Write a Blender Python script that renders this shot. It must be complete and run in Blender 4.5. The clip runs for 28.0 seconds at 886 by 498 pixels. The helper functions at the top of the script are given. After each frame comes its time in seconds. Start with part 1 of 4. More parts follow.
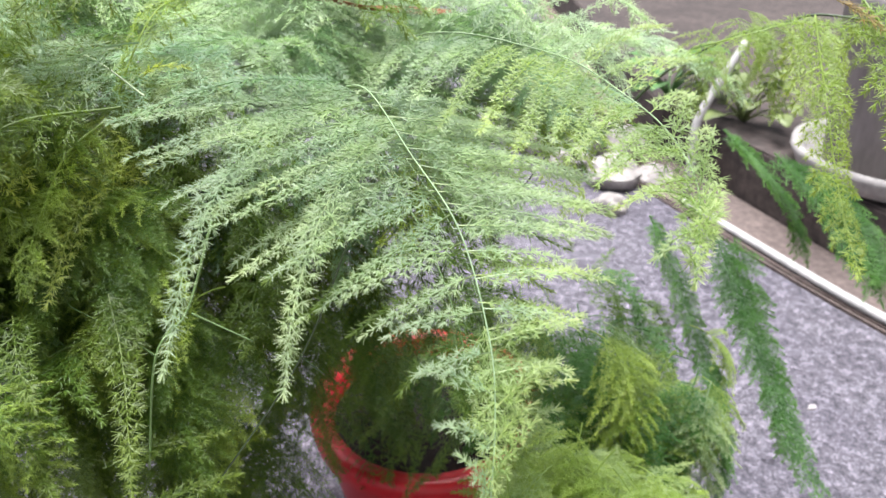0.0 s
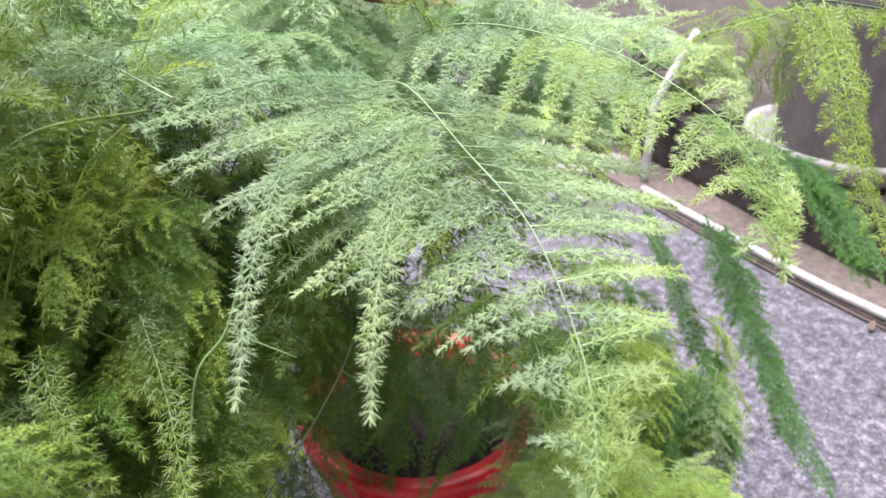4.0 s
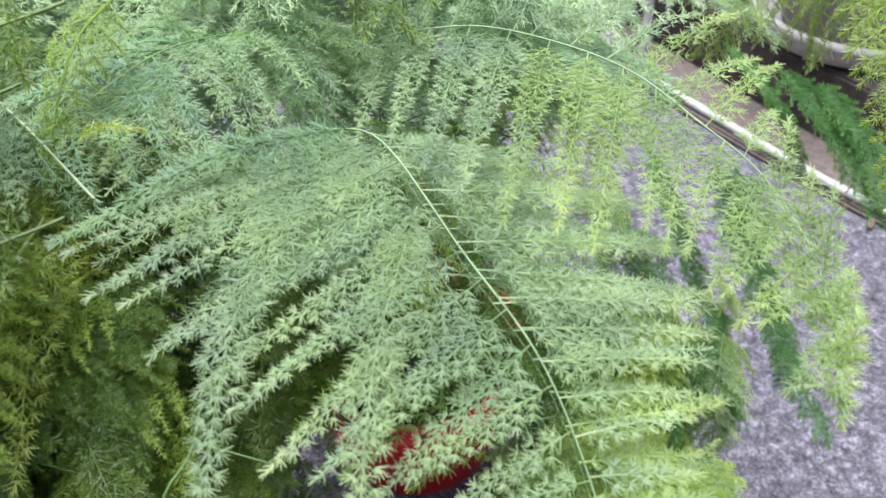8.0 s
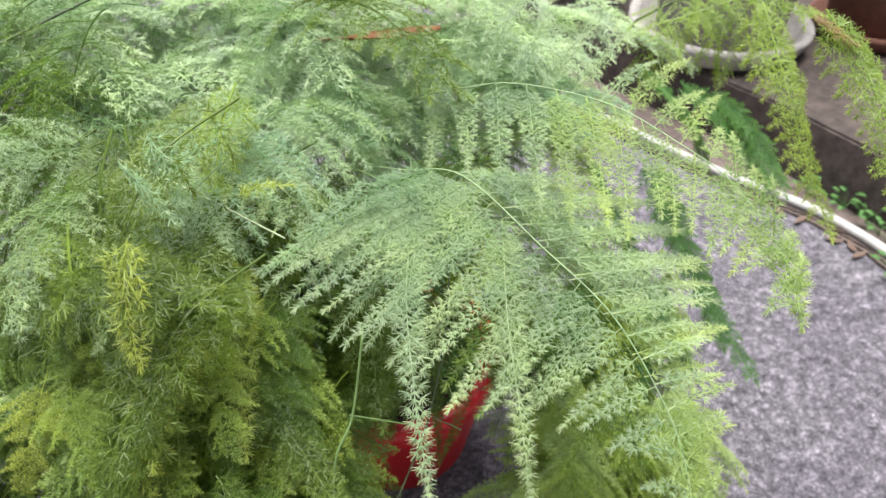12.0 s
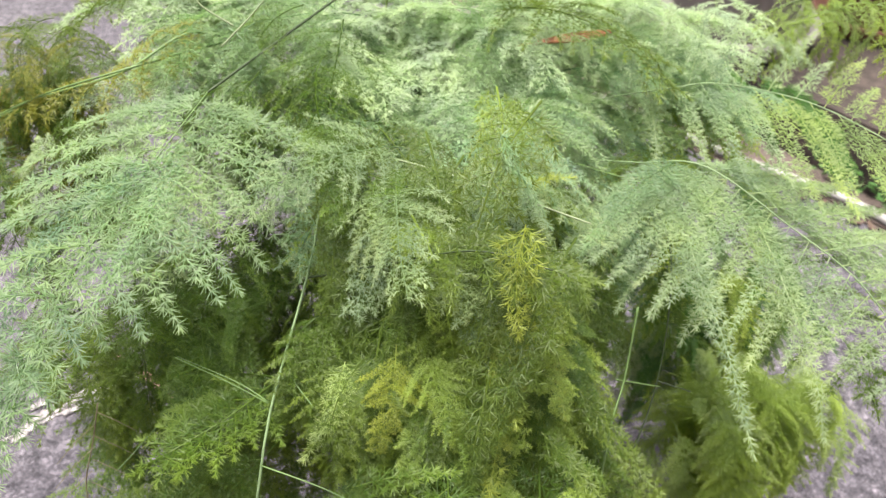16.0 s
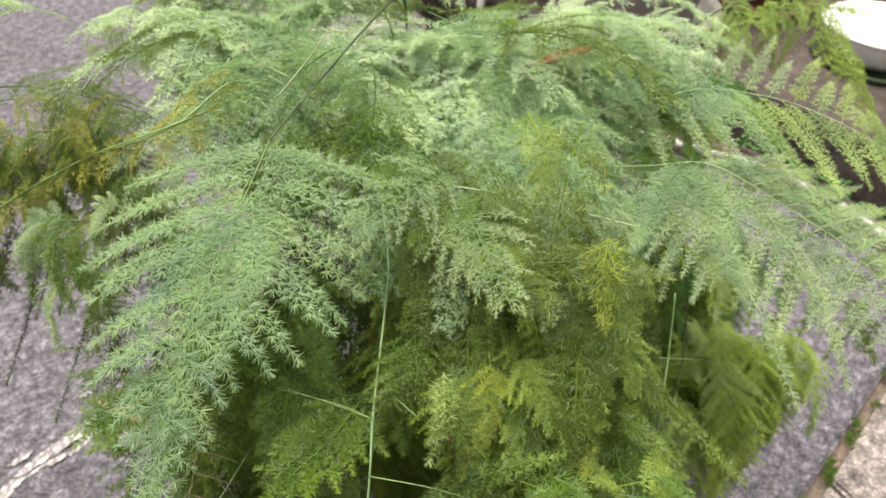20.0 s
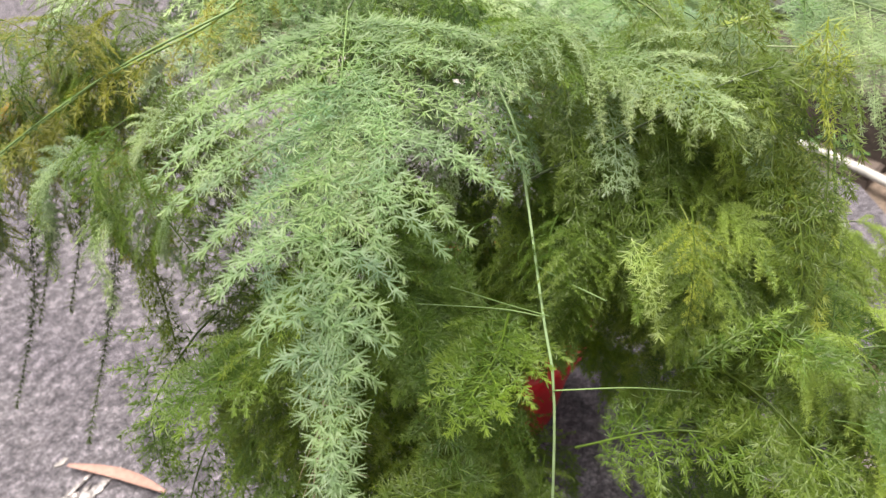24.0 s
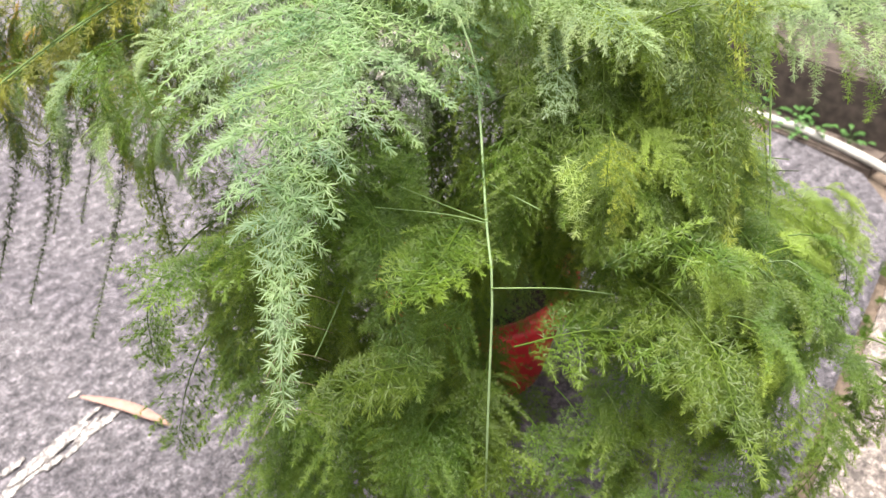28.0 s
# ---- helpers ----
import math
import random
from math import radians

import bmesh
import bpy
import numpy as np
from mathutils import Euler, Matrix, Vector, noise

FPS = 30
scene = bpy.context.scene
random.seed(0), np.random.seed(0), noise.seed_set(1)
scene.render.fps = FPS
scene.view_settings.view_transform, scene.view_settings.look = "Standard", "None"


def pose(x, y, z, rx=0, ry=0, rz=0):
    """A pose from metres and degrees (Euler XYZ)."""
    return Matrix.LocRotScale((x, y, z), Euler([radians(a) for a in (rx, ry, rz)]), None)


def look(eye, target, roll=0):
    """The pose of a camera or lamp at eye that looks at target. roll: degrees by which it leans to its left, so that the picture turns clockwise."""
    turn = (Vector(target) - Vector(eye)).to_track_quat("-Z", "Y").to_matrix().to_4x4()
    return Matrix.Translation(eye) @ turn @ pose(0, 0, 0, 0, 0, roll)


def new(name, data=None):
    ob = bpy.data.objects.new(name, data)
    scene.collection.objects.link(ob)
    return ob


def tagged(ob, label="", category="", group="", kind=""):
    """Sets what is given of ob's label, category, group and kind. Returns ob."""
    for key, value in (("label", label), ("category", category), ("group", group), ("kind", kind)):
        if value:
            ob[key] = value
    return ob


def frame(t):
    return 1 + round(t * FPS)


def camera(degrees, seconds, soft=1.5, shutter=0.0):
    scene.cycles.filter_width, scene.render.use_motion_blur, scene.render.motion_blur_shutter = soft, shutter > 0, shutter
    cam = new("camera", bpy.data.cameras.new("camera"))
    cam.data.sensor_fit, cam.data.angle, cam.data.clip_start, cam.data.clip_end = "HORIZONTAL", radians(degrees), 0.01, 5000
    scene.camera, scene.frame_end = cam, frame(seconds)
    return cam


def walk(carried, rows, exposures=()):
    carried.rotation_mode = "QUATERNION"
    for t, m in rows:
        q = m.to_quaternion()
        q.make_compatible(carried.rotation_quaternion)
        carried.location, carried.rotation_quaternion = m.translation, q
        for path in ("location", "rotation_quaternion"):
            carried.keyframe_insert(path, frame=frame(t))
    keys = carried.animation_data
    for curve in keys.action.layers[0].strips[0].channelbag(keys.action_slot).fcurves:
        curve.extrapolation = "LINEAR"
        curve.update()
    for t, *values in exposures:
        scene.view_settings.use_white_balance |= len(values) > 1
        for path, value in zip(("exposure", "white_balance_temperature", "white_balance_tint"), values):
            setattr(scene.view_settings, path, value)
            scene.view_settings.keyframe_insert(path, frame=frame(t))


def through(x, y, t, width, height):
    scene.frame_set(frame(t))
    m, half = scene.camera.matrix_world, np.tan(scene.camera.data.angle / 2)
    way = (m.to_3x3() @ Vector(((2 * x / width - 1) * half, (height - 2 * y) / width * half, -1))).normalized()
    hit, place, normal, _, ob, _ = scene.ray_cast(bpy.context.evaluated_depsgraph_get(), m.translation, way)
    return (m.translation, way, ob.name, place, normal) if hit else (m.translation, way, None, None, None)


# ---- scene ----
cam = camera(64.2, 28.0, 1.38)
METRES, EYE, TILT, LEAN, TURN = 1.5, 0.88, -30.0, 0.0, 0.0
ROWS = [
    (0.0, 0.0, 0.0, 0.0, 0.0, 0.0, -0.0),
    (0.5, -0.0017, -0.0036, 0.0003, -0.04, -0.04, 0.24),
    (1.0, -0.003, -0.0006, 0.0001, -0.53, -0.33, 0.22),
    (1.5, -0.008, 0.0036, 0.0005, -0.56, -0.36, 0.27),
    (2.0, -0.0195, 0.0106, 0.0005, -0.44, -0.46, 0.15),
    (2.5, -0.0285, 0.0115, 0.0018, -0.46, -0.61, 0.28),
    (4.5, -0.0567, 0.0192, 0.0048, -5.36, -0.5, 3.0),
    (5.0, -0.0709, 0.0178, 0.0075, -4.88, -0.68, 3.52),
    (5.5, -0.0861, 0.0219, 0.0086, -5.42, -0.9, 2.91),
    (6.0, -0.0929, 0.0263, 0.0068, -5.44, -0.41, 1.95),
    (6.5, -0.072, 0.0406, 0.0116, -4.57, -0.14, 1.83),
    (7.0, -0.0477, 0.0847, 0.0264, -3.51, -1.97, 2.7),
    (7.5, -0.0264, 0.0893, 0.0607, -4.36, -9.31, 4.14),
    (8.0, -0.039, 0.0732, 0.0903, -5.59, -12.09, 3.98),
    (8.5, -0.0569, 0.0684, 0.1109, -8.24, -14.91, 5.13),
    (9.0, -0.0653, 0.0474, 0.1098, -9.2, -13.31, 7.81),
    (9.5, -0.0621, 0.0188, 0.1031, -8.57, -12.26, 7.61),
    (10.0, -0.0723, -0.0008, 0.106, -8.88, -11.74, 7.65),
    (10.5, -0.0938, -0.0007, 0.1023, -11.78, -12.66, 8.05),
    (11.0, -0.1044, 0.0005, 0.1053, -14.02, -12.73, 8.37),
    (11.5, -0.1146, -0.006, 0.1048, -14.64, -12.28, 8.83),
    (12.0, -0.1335, -0.0083, 0.1142, -14.91, -11.76, 8.69),
    (12.5, -0.1517, -0.0097, 0.1186, -14.81, -11.92, 8.28),
    (13.0, -0.1755, -0.0107, 0.1241, -14.88, -11.91, 7.94),
    (13.5, -0.196, -0.0059, 0.1243, -14.74, -12.01, 7.49),
    (15.5, -0.2776, -0.0035, 0.1445, -17.33, -12.78, 8.75),
    (16.0, -0.2986, -0.006, 0.1448, -18.13, -12.87, 9.4),
    (16.5, -0.3223, -0.0068, 0.1499, -18.39, -13.01, 9.67),
    (17.0, -0.3397, -0.0071, 0.1524, -19.52, -13.2, 9.99),
    (17.5, -0.3557, -0.0074, 0.1574, -20.98, -13.18, 10.42),
    (18.0, -0.3616, -0.0087, 0.1617, -21.9, -13.56, 11.49),
    (18.5, -0.3658, -0.011, 0.1671, -22.62, -13.74, 12.35),
    (19.0, -0.3697, -0.01, 0.1783, -23.96, -14.08, 13.17),
    (19.5, -0.3749, -0.0114, 0.1818, -25.72, -14.54, 13.71),
    (20.0, -0.3865, -0.0124, 0.183, -26.38, -14.79, 13.8),
    (20.5, -0.3836, 0.0106, 0.1775, -27.4, -15.02, 13.23),
    (22.5, -0.439, 0.0939, 0.1636, -32.51, -14.67, 17.34),
    (23.0, -0.4505, 0.1064, 0.1495, -34.55, -14.85, 19.77),
    (23.5, -0.4693, 0.1127, 0.1327, -35.37, -14.98, 20.88),
    (24.0, -0.4793, 0.1066, 0.1217, -35.3, -14.4, 21.32),
    (24.5, -0.4852, 0.0966, 0.1131, -35.05, -14.32, 21.56),
    (25.0, -0.4938, 0.083, 0.1118, -34.12, -13.91, 21.47),
    (25.5, -0.4915, 0.0625, 0.1038, -33.48, -13.78, 21.37),
    (26.0, -0.4903, 0.055, 0.1013, -33.53, -13.81, 21.66),
    (26.5, -0.4922, 0.05, 0.1037, -33.16, -13.91, 21.62),
    (27.0, -0.4969, 0.0482, 0.1075, -33.18, -13.88, 21.64),
    (27.5, -0.4999, 0.0464, 0.0991, -32.54, -14.12, 20.82),
    (28.0, -0.4908, 0.0511, 0.0842, -32.84, -14.49, 19.21),
]
walk(cam, [(t, pose(0, 0, EYE, TILT, LEAN, TURN) @ pose(METRES * x, METRES * y, METRES * z, 90 + pitch, roll, yaw)) for t, x, y, z, yaw, pitch, roll in ROWS],
     exposures=[(0, 1.47, 6150, 12), (2.5, 1.50, 6200, 13), (5, 1.55, 6000, 15), (6.5, 1.56, 5700, 12), (8, 1.18, 5850, 10), (9, 1.2, 6250, 8), (11, 1.26, 6450, 8), (13, 1.25, 6450, 8), (17, 1.32, 7000, 9),
                (19, 1.27, 7100, 6), (20, 1.04, 7100, 6), (23, 1.05, 7150, 7), (25, 1.54, 7100, 10), (28, 1.66, 7050, 7)])

cam.data.dof.use_dof = True
cam.data.dof.focus_distance = 0.5
cam.data.dof.aperture_fstop = 10.0

# ---- world and light: bright overcast day ----
world = bpy.data.worlds.new("sky")
scene.world = world
world.use_nodes = True
wn = world.node_tree
bg = wn.nodes["Background"]
sky = wn.nodes.new("ShaderNodeTexSky")
sky.sky_type = "NISHITA"
sky.sun_disc = False
sky.sun_elevation, sky.sun_rotation = radians(80), radians(-30)
sky.air_density, sky.dust_density, sky.ozone_density = 1.0, 3.0, 1.0
soft_sky = wn.nodes.new("ShaderNodeHueSaturation")
soft_sky.inputs["Saturation"].default_value = 0.22
wn.links.new(sky.outputs[0], soft_sky.inputs["Color"])
wn.links.new(soft_sky.outputs[0], bg.inputs[0])
bg.inputs[1].default_value = 0.064
sun_data = bpy.data.lights.new("sun", "SUN")
sun_data.energy, sun_data.angle, sun_data.color = 3.6, radians(45), (1.0, 0.98, 0.95)
sun = new("sun", sun_data)
sun.matrix_world = look((-0.3, 0.8, 4.0), (0, 0.4, 0.4))


# ---- materials ----
def material(name, rough=0.8, metal=0.0):
    m = bpy.data.materials.new(name)
    m.use_nodes = True
    nt = m.node_tree
    b = nt.nodes["Principled BSDF"]
    b.inputs["Roughness"].default_value = rough
    b.inputs["Metallic"].default_value = metal
    return m, nt, b


def noise_node(nt, scale, detail=6.0, rough=0.6, stretch=(1, 1, 1)):
    tc = nt.nodes.new("ShaderNodeTexCoord")
    mp = nt.nodes.new("ShaderNodeMapping")
    mp.inputs["Scale"].default_value = stretch
    n = nt.nodes.new("ShaderNodeTexNoise")
    n.inputs["Scale"].default_value, n.inputs["Detail"].default_value, n.inputs["Roughness"].default_value = scale, detail, rough
    nt.links.new(tc.outputs["Object"], mp.inputs[0])
    nt.links.new(mp.outputs[0], n.inputs["Vector"])
    return n.outputs["Fac"]


def ramp(nt, fac, *stops):
    r = nt.nodes.new("ShaderNodeValToRGB")
    while len(r.color_ramp.elements) < len(stops):
        r.color_ramp.elements.new(0.5)
    for e, (pos, col) in zip(r.color_ramp.elements, stops):
        e.position, e.color = pos, (*col, 1)
    nt.links.new(fac, r.inputs[0])
    return r.outputs[0]


def mix(nt, fac, a, b, mode="MIX"):
    x = nt.nodes.new("ShaderNodeMix")
    x.data_type, x.blend_type = "RGBA", mode
    for sock, v in ((x.inputs[0], fac), (x.inputs[6], a), (x.inputs[7], b)):
        if isinstance(v, (int, float)):
            sock.default_value = v
        elif isinstance(v, tuple):
            sock.default_value = (*v, 1)
        else:
            nt.links.new(v, sock)
    return x.outputs[2]


def bump(nt, b, height, strength=0.5, distance=0.004):
    n = nt.nodes.new("ShaderNodeBump")
    n.inputs["Strength"].default_value, n.inputs["Distance"].default_value = strength, distance
    nt.links.new(height, n.inputs["Height"])
    nt.links.new(n.outputs[0], b.inputs["Normal"])


def foliage(name, old, young, through=(1.5, 1.48, 0.6)):
    m, nt, b = material(name, 0.45)
    at = nt.nodes.new("ShaderNodeAttribute")
    at.attribute_name = "young"
    info = nt.nodes.new("ShaderNodeObjectInfo")
    patch = ramp(nt, noise_node(nt, 22.0, 3.0), (0.3, (0.72, 0.74, 0.78)), (0.7, (1.2, 1.16, 0.98)))
    each = ramp(nt, info.outputs["Random"], (0.0, (0.88, 0.91, 0.93)), (0.5, (1, 1, 1)), (1.0, (1.1, 1.06, 0.94)))
    col = mix(nt, at.outputs["Fac"], old, young)
    col = mix(nt, 1.0, col, patch, "MULTIPLY")
    col = mix(nt, 1.0, col, each, "MULTIPLY")
    nt.links.new(col, b.inputs["Base Color"])
    b.inputs["Specular IOR Level"].default_value = 0.55
    tr = nt.nodes.new("ShaderNodeBsdfTranslucent")
    nt.links.new(mix(nt, 1.0, col, through, "MULTIPLY"), tr.inputs["Color"])
    sh = nt.nodes.new("ShaderNodeMixShader")
    sh.inputs[0].default_value = 0.42
    nt.links.new(b.outputs[0], sh.inputs[1])
    nt.links.new(tr.outputs[0], sh.inputs[2])
    nt.links.new(sh.outputs[0], nt.nodes["Material Output"].inputs[0])
    return m


LEAF = {
    "blue": foliage("foliage_glaucous", (0.18, 0.305, 0.195), (0.31, 0.42, 0.25), (1.3, 1.5, 0.9)),
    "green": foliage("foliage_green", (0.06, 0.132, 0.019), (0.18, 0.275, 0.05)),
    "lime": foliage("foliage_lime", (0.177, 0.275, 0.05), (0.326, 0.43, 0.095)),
    "yellow": foliage("foliage_yellow_green", (0.222, 0.292, 0.044), (0.40, 0.465, 0.105)),
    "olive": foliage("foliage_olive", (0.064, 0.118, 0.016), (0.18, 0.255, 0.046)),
    "pale": foliage("foliage_pale_lime", (0.21, 0.315, 0.105), (0.365, 0.455, 0.19), (1.4, 1.45, 0.85)),
    "mist": foliage("foliage_misty_green", (0.19, 0.295, 0.165), (0.275, 0.38, 0.20), (1.3, 1.5, 0.9)),
    # haze and brightness of the far fronds put into their colour
    "haze": foliage("foliage_painted_haze", (0.41, 0.53, 0.34), (0.55, 0.64, 0.44), (1.25, 1.35, 1.0)),
    "fresh": foliage("foliage_fresh_green", (0.20, 0.305, 0.165), (0.365, 0.455, 0.265), (1.32, 1.38, 1.08)),
    "ochre": foliage("foliage_ochre_green", (0.19, 0.21, 0.033), (0.32, 0.335, 0.066)),
    "gold": foliage("foliage_gold", (0.42, 0.28, 0.04), (0.55, 0.4, 0.08)),
    "strand": foliage("foliage_deep_green", (0.0465, 0.15, 0.028), (0.102, 0.23, 0.045)),
    "dark": foliage("foliage_dark_strand", (0.0326, 0.055, 0.02), (0.0651, 0.1, 0.03)),
    "dry": foliage("foliage_dry", (0.22, 0.15, 0.06), (0.34, 0.26, 0.12)),
}


def plain(name, col, rough=0.6, var=0.25, scale=60.0, relief=0.0, metal=0.0, stretch=(1, 1, 1)):
    m, nt, b = material(name, rough, metal)
    n = noise_node(nt, scale, 6.0, 0.6, stretch)
    lo, hi = tuple(c * (1 - var) for c in col), tuple(min(1.0, c * (1 + var)) for c in col)
    fine = ramp(nt, n, (0.3, lo), (0.7, hi))
    broad = ramp(nt, noise_node(nt, scale * 0.08, 4.0), (0.3, (1 - var * 0.6,) * 3), (0.7, (1 + var * 0.4,) * 3))
    nt.links.new(mix(nt, 1.0, fine, broad, "MULTIPLY"), b.inputs["Base Color"])
    if relief:
        bump(nt, b, n, 0.6, relief)
    return m


STEM = plain("stem_green", (0.15, 0.24, 0.08), 0.5, 0.2, 90)
STEM_LIGHT = plain("stem_light_green", (0.24, 0.34, 0.17), 0.5, 0.2, 90)
STEM_DARK = plain("stem_dark", (0.05, 0.075, 0.03), 0.5, 0.3, 90)
STEM_PALE = plain("stem_pale", (0.32, 0.38, 0.22), 0.6, 0.2, 90)
DRY_TWIG = plain("dry_twig", (0.20, 0.17, 0.10), 0.7, 0.25, 90)
RED = plain("red_plastic", (0.52, 0.012, 0.018), 0.38, 0.12, 25)
# soil colour lowered to include the shade of the fronds over it
SOIL = plain("potting_soil", (0.018, 0.012, 0.010), 0.95, 0.5, 140, 0.006)
EARTH = plain("bare_earth", (0.17, 0.125, 0.10), 0.95, 0.4, 60, 0.01)
LEDGE = plain("weathered_concrete", (0.06, 0.045, 0.04), 0.92, 0.55, 26, 0.006)
CLAY = plain("brown_clay", (0.16, 0.065, 0.045), 0.75, 0.25, 35, 0.002)
POTGREY = plain("grey_cement_pot", (0.25, 0.225, 0.22), 0.85, 0.2, 30, 0.002, 0.0, (1, 1, 0.3))
RIMGREY = plain("worn_cement_rim", (0.34, 0.315, 0.30), 0.85, 0.25, 40, 0.003)
PIPE = plain("white_pvc", (0.44, 0.42, 0.405), 0.5, 0.2, 30)
STONE = plain("rubble_stone", (0.33, 0.30, 0.28), 0.9, 0.3, 30, 0.006)
WHITE = plain("white_enamel", (0.9, 0.9, 0.9), 0.3, 0.03, 20)
DEAD = plain("dead_leaf", (0.30, 0.12, 0.06), 0.8, 0.3, 90, 0.001)
FALLEN = plain("fallen_leaf", (0.42, 0.24, 0.205), 0.8, 0.2, 90, 0.001)
LITTER = plain("leaf_litter", (0.13, 0.085, 0.065), 0.85, 0.35, 90, 0.001)
SCRAP = plain("pale_scrap", (0.34, 0.31, 0.31), 0.85, 0.35, 160, 0.002)
WEED = plain("weed_leaf", (0.07, 0.17, 0.04), 0.5, 0.3, 80)


def concrete(name, col, tint):
    m, nt, b = material(name, 0.93)
    grit = noise_node(nt, 210.0, 4.0, 0.75)
    mid = noise_node(nt, 34.0, 6.0, 0.7)
    broad = noise_node(nt, 3.2, 5.0, 0.6)
    streak = noise_node(nt, 9.0, 5.0, 0.7, (0.35, 1.6, 1))
    c = ramp(nt, grit, (0.34, tuple(v * 0.35 for v in col)), (0.5, col), (0.66, tuple(min(1, v * 2.1) for v in col)))
    c = mix(nt, 1.0, c, ramp(nt, mid, (0.34, (0.36, 0.35, 0.37)), (0.5, (0.93, 0.93, 0.93)), (0.66, (1.75, 1.72, 1.72))), "MULTIPLY")
    c = mix(nt, 1.0, c, ramp(nt, broad, (0.35, tint), (0.65, (1.06, 1.05, 1.05))), "MULTIPLY")
    c = mix(nt, 1.0, c, ramp(nt, streak, (0.36, (0.84, 0.83, 0.84)), (0.52, (1, 1, 1))), "MULTIPLY")
    tc = nt.nodes.new("ShaderNodeTexCoord")
    pebbles = nt.nodes.new("ShaderNodeTexVoronoi")
    pebbles.inputs["Scale"].default_value = 130.0
    nt.links.new(tc.outputs["Object"], pebbles.inputs["Vector"])
    each = nt.nodes.new("ShaderNodeSeparateColor")
    nt.links.new(pebbles.outputs["Color"], each.inputs[0])
    c = mix(nt, 1.0, c, ramp(nt, each.outputs[0], (0.0, (0.74, 0.74, 0.76)), (0.6, (1, 1, 1)), (1.0, (1.32, 1.3, 1.29))), "MULTIPLY")
    nt.links.new(c, b.inputs["Base Color"])
    h = nt.nodes.new("ShaderNodeMath")
    h.operation = "ADD"
    nt.links.new(grit, h.inputs[0])
    nt.links.new(mid, h.inputs[1])
    bump(nt, b, h.outputs[0], 0.8, 0.004)
    return m


SLAB = concrete("aggregate_concrete", (0.122, 0.113, 0.13), (0.84, 0.82, 0.86))
SLAB_PALE = concrete("pale_cement_residue", (0.44, 0.41, 0.41), (0.8, 0.78, 0.8))
SLAB_PINK = concrete("worn_pinkish_concrete", (0.25, 0.218, 0.208), (0.9, 0.86, 0.86))


# ---- mesh helpers ----
WORLD = {}


def mesh_object(name, verts, faces, mat, parent=None, at=None, label="", smooth=True, young=None):
    me = bpy.data.meshes.new(name)
    me.from_pydata([tuple(v) for v in verts], [], faces)
    if smooth:
        me.polygons.foreach_set("use_smooth", [True] * len(me.polygons))
    if young is not None:
        me.attributes.new("young", "FLOAT", "POINT").data.foreach_set("value", young)
    me.materials.append(mat)
    return place(name, me, parent, at, label)


def place(name, me, parent=None, at=None, label=""):
    ob = new(name, me)
    m = at.copy() if at is not None else Matrix()
    if parent is not None:
        ob.parent = parent
        ob.matrix_parent_inverse = WORLD[parent.name].inverted()
    ob.matrix_basis = m
    WORLD[ob.name] = m
    if label:
        ob["label"] = label
    return ob


def holder(name, x, y, z, label, category, group=""):
    ob = new(name)
    ob.empty_display_size = 0.05
    ob.matrix_basis = pose(x, y, z)
    WORLD[ob.name] = pose(x, y, z)
    return tagged(ob, label, category, group)


def part(name, bm, mat, parent=None, label="", at=None, smooth=True):
    me = bpy.data.meshes.new(name)
    bm.to_mesh(me)
    bm.free()
    if smooth:
        me.polygons.foreach_set("use_smooth", [True] * len(me.polygons))
    me.materials.append(mat)
    return place(name, me, parent, at, label)


def curve(points, n=40):
    """A smooth curve through the points, n + 1 samples at even steps."""
    p = [Vector(q) for q in points]
    p = [p[0] * 2 - p[1]] + p + [p[-1] * 2 - p[-2]]
    out = []
    for i in range(1, len(p) - 2):
        a, b, c, d = p[i - 1:i + 3]
        for k in range(16):
            t = k / 16
            out.append(0.5 * ((2 * b) + (c - a) * t + (2 * a - 5 * b + 4 * c - d) * t * t + (3 * b - a - 3 * c + d) * t ** 3))
    out.append(p[-2])
    run = [0.0]
    for a, b in zip(out, out[1:]):
        run.append(run[-1] + (b - a).length)
    res, j = [], 0
    for k in range(n + 1):
        s = run[-1] * k / n
        while j < len(run) - 2 and run[j + 1] < s:
            j += 1
        f = (s - run[j]) / max(1e-9, run[j + 1] - run[j])
        res.append(out[j].lerp(out[j + 1], min(1, max(0, f))))
    return res, run[-1]


def tangents(line):
    return [(line[min(i + 1, len(line) - 1)] - line[max(i - 1, 0)]).normalized() for i in range(len(line))]


def tube(line, r0, r1, sides=5, verts=None, faces=None):
    """A tapered tube with closed ends along a line."""
    verts, faces = ([] if verts is None else verts), ([] if faces is None else faces)
    base = len(verts)
    tg = tangents(line)
    for i, (p, t) in enumerate(zip(line, tg)):
        a = t.cross(Vector((0.31, 0.17, 0.93))).normalized()
        b = t.cross(a)
        r = r0 + (r1 - r0) * i / (len(line) - 1)
        for k in range(sides):
            an = 2 * math.pi * k / sides
            verts.append(p + a * (r * math.cos(an)) + b * (r * math.sin(an)))
    for i in range(len(line) - 1):
        for k in range(sides):
            k2 = (k + 1) % sides
            faces.append((base + i * sides + k, base + i * sides + k2, base + (i + 1) * sides + k2, base + (i + 1) * sides + k))
    faces.append(tuple(base + k for k in reversed(range(sides))))
    faces.append(tuple(base + (len(line) - 1) * sides + k for k in range(sides)))
    return verts, faces


